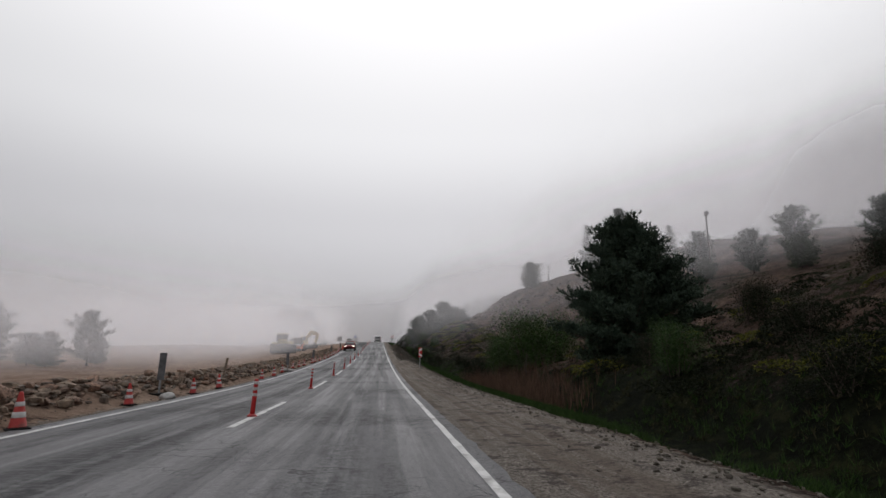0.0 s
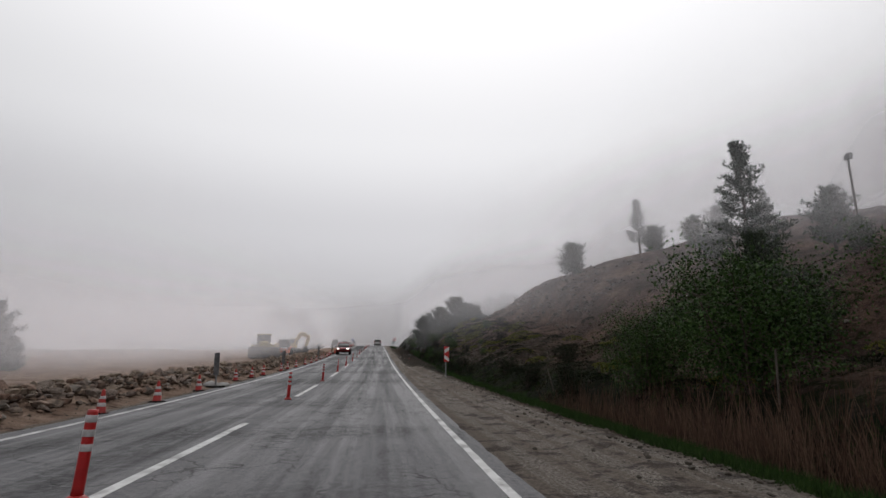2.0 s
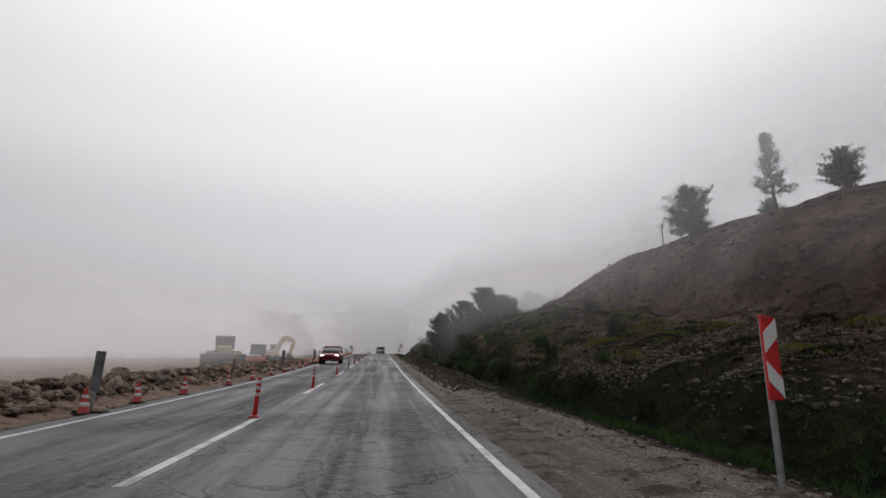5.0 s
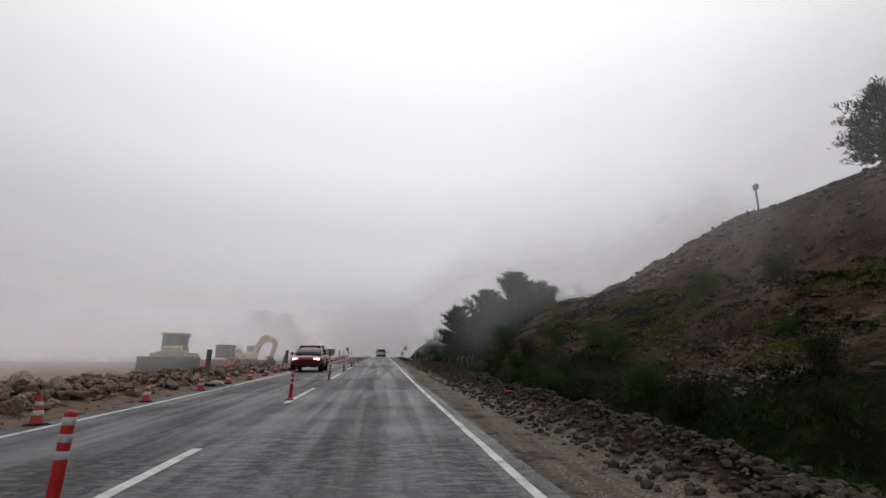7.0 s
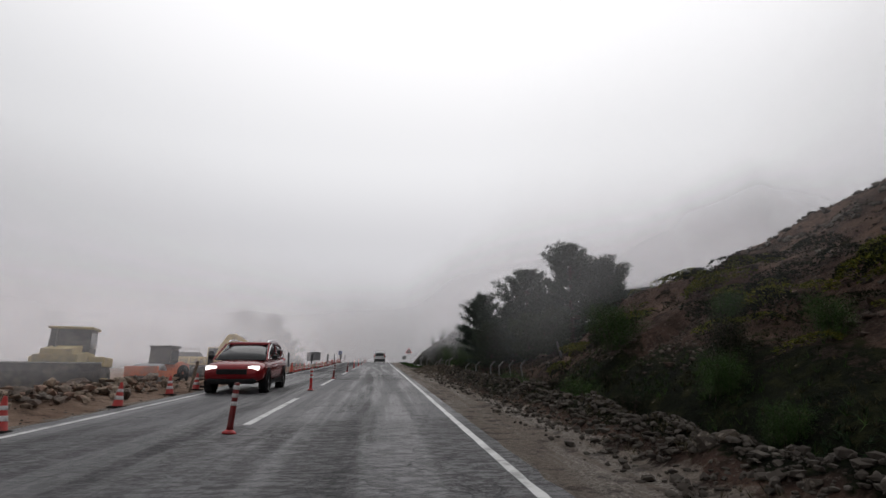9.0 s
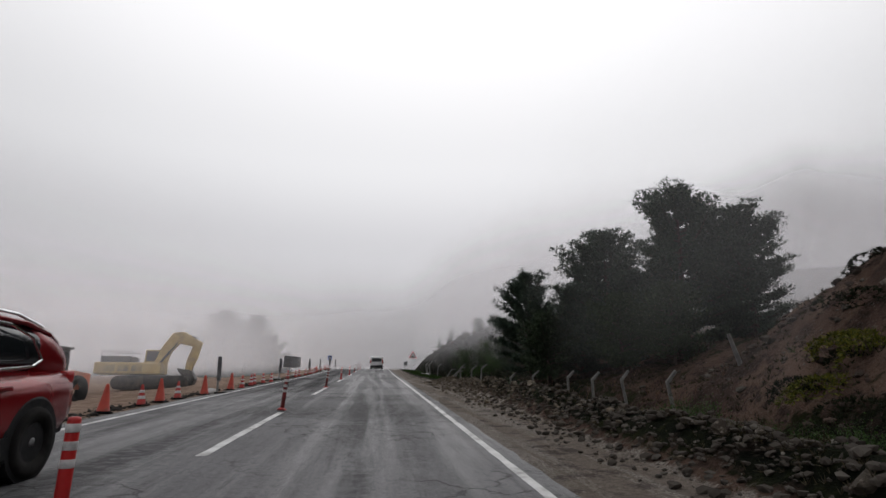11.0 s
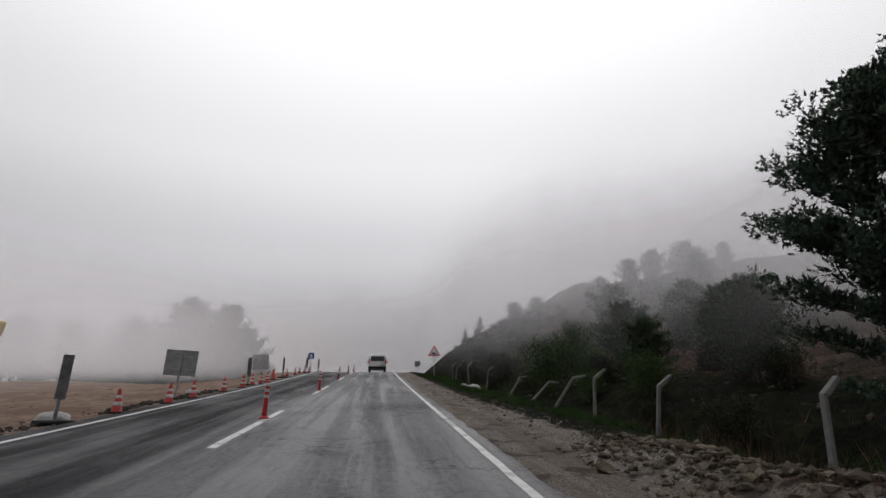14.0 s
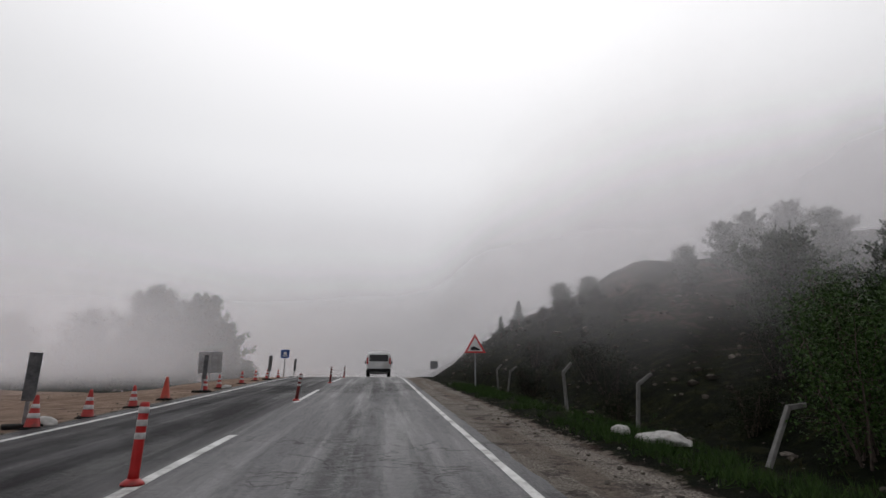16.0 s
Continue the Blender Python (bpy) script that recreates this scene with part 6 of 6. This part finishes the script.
    for s in (-1, 1):
        bm = bmesh.new()
        bx(bm, (s * .45, 2.02, .70), (s * .78, 2.17, .83), .03)
        part("headlamp", bm, HEADLAMP, b, "lit white headlamp")
        bm = bmesh.new()
        bx(bm, (s * .48, -2.16, .88), (s * .83, -1.98, 1.02), .04)
        part("tail_lamp", bm, TAIL_RED, b, "red tail lamp")
        bm = bmesh.new()
        bx(bm, (s * .90, .78, 1.0), (s * 1.08, .95, 1.15), .04)
        part("mirror", bm, PLASTIC, b, "black door mirror")
        for y in (-.9, .12):
            bm = bmesh.new()
            bx(bm, (s * .90, y, .86), (s * .945, y + .19, .90), .012)
            part("door_handle", bm, CAR_RED, b)
    bm = bmesh.new()
    bx(bm, (-.26, -2.245, .70), (.26, -2.222, .82), .004)
    part("number_plate", bm, SIGN_WHITE, b, "white plate")
    bm = bmesh.new()
    rod(bm, (0, -1.4, 1.58), (0, -1.55, 1.80), .012, .006, 6)
    part("antenna", bm, PLASTIC, r)
    add_wheels(e, .845, (-1.34, 1.31), .345, .225)
    return e


def silver_van():
    e = empty("silver_van", "silver passenger van seen from its dusty tail", "van")
    bm = bmesh.new()
    hull(bm, [(-2.45, .42, 1.72, .84), (-2.40, .34, 1.86, .93), (-2.2, .28, 1.93, .95), (-.5, .26, 1.96, .955), (.9, .26, 1.92, .95), (1.25, .27, 1.75, .94), (1.75, .29, 1.25, .92), (2.25, .34, 1.05, .86), (2.42, .42, .85, .74)], 5, 36)
    b = part("body", bm, CAR_SILVER, e, "silver painted body", True)
    bm = bmesh.new()
    bx(bm, (-.72, -2.475, 1.16), (.72, -2.42, 1.68), .05)
    part("rear_window", bm, CAB_GLASS, b, "dark rear window")
    for sd in (-1, 1):
        bm = bmesh.new()
        side_panels(bm, [(-2.1, 1.15), (1.0, 1.12), (.85, 1.66), (-2.0, 1.70)], .953, .935, 1.1, 1.7, .006, (sd,))
        part("side_window", bm, CAB_GLASS, b, "dark side glass")
    bm = bmesh.new()
    prism(bm, [(1.22, 1.72), (1.28, 1.70), (1.72, 1.26), (1.66, 1.25)], -.8, .8)
    part("windscreen", bm, CAB_GLASS, b, "dark windscreen")
    bm = bmesh.new()
    bx(bm, (-.90, -2.53, .36), (.90, -2.3, .62), .05)
    part("bumper", bm, PLASTIC, b, "dark rear bumper")
    bm = bmesh.new()
    bx(bm, (-.26, -2.475, .82), (.26, -2.455, .93), .004)
    part("number_plate", bm, SIGN_WHITE, b, "white plate")
    for s in (-1, 1):
        bm = bmesh.new()
        bx(bm, (s * .80, -2.47, .95), (s * .925, -2.36, 1.45), .025)
        part("tail_lamp", bm, TAIL_RED, b, "red tail lamp")
        bm = bmesh.new()
        bx(bm, (s * .96, .95, 1.12), (s * 1.17, 1.08, 1.36), .04)
        part("mirror", bm, PLASTIC, b, "black door mirror")
    add_wheels(e, .83, (-1.55, 1.45), .34, .23)
    return e


ob = red_car()
ob.matrix_basis = pose(-2.12, 89.51, float(road_z(89.51)) + .005, -math.degrees(math.atan(.054)), 0, 180)
ob = silver_van()
ob.matrix_basis = pose(2.25, 170.0, float(road_z(170)) + .005, math.degrees(math.atan(.0)), 0, 0)
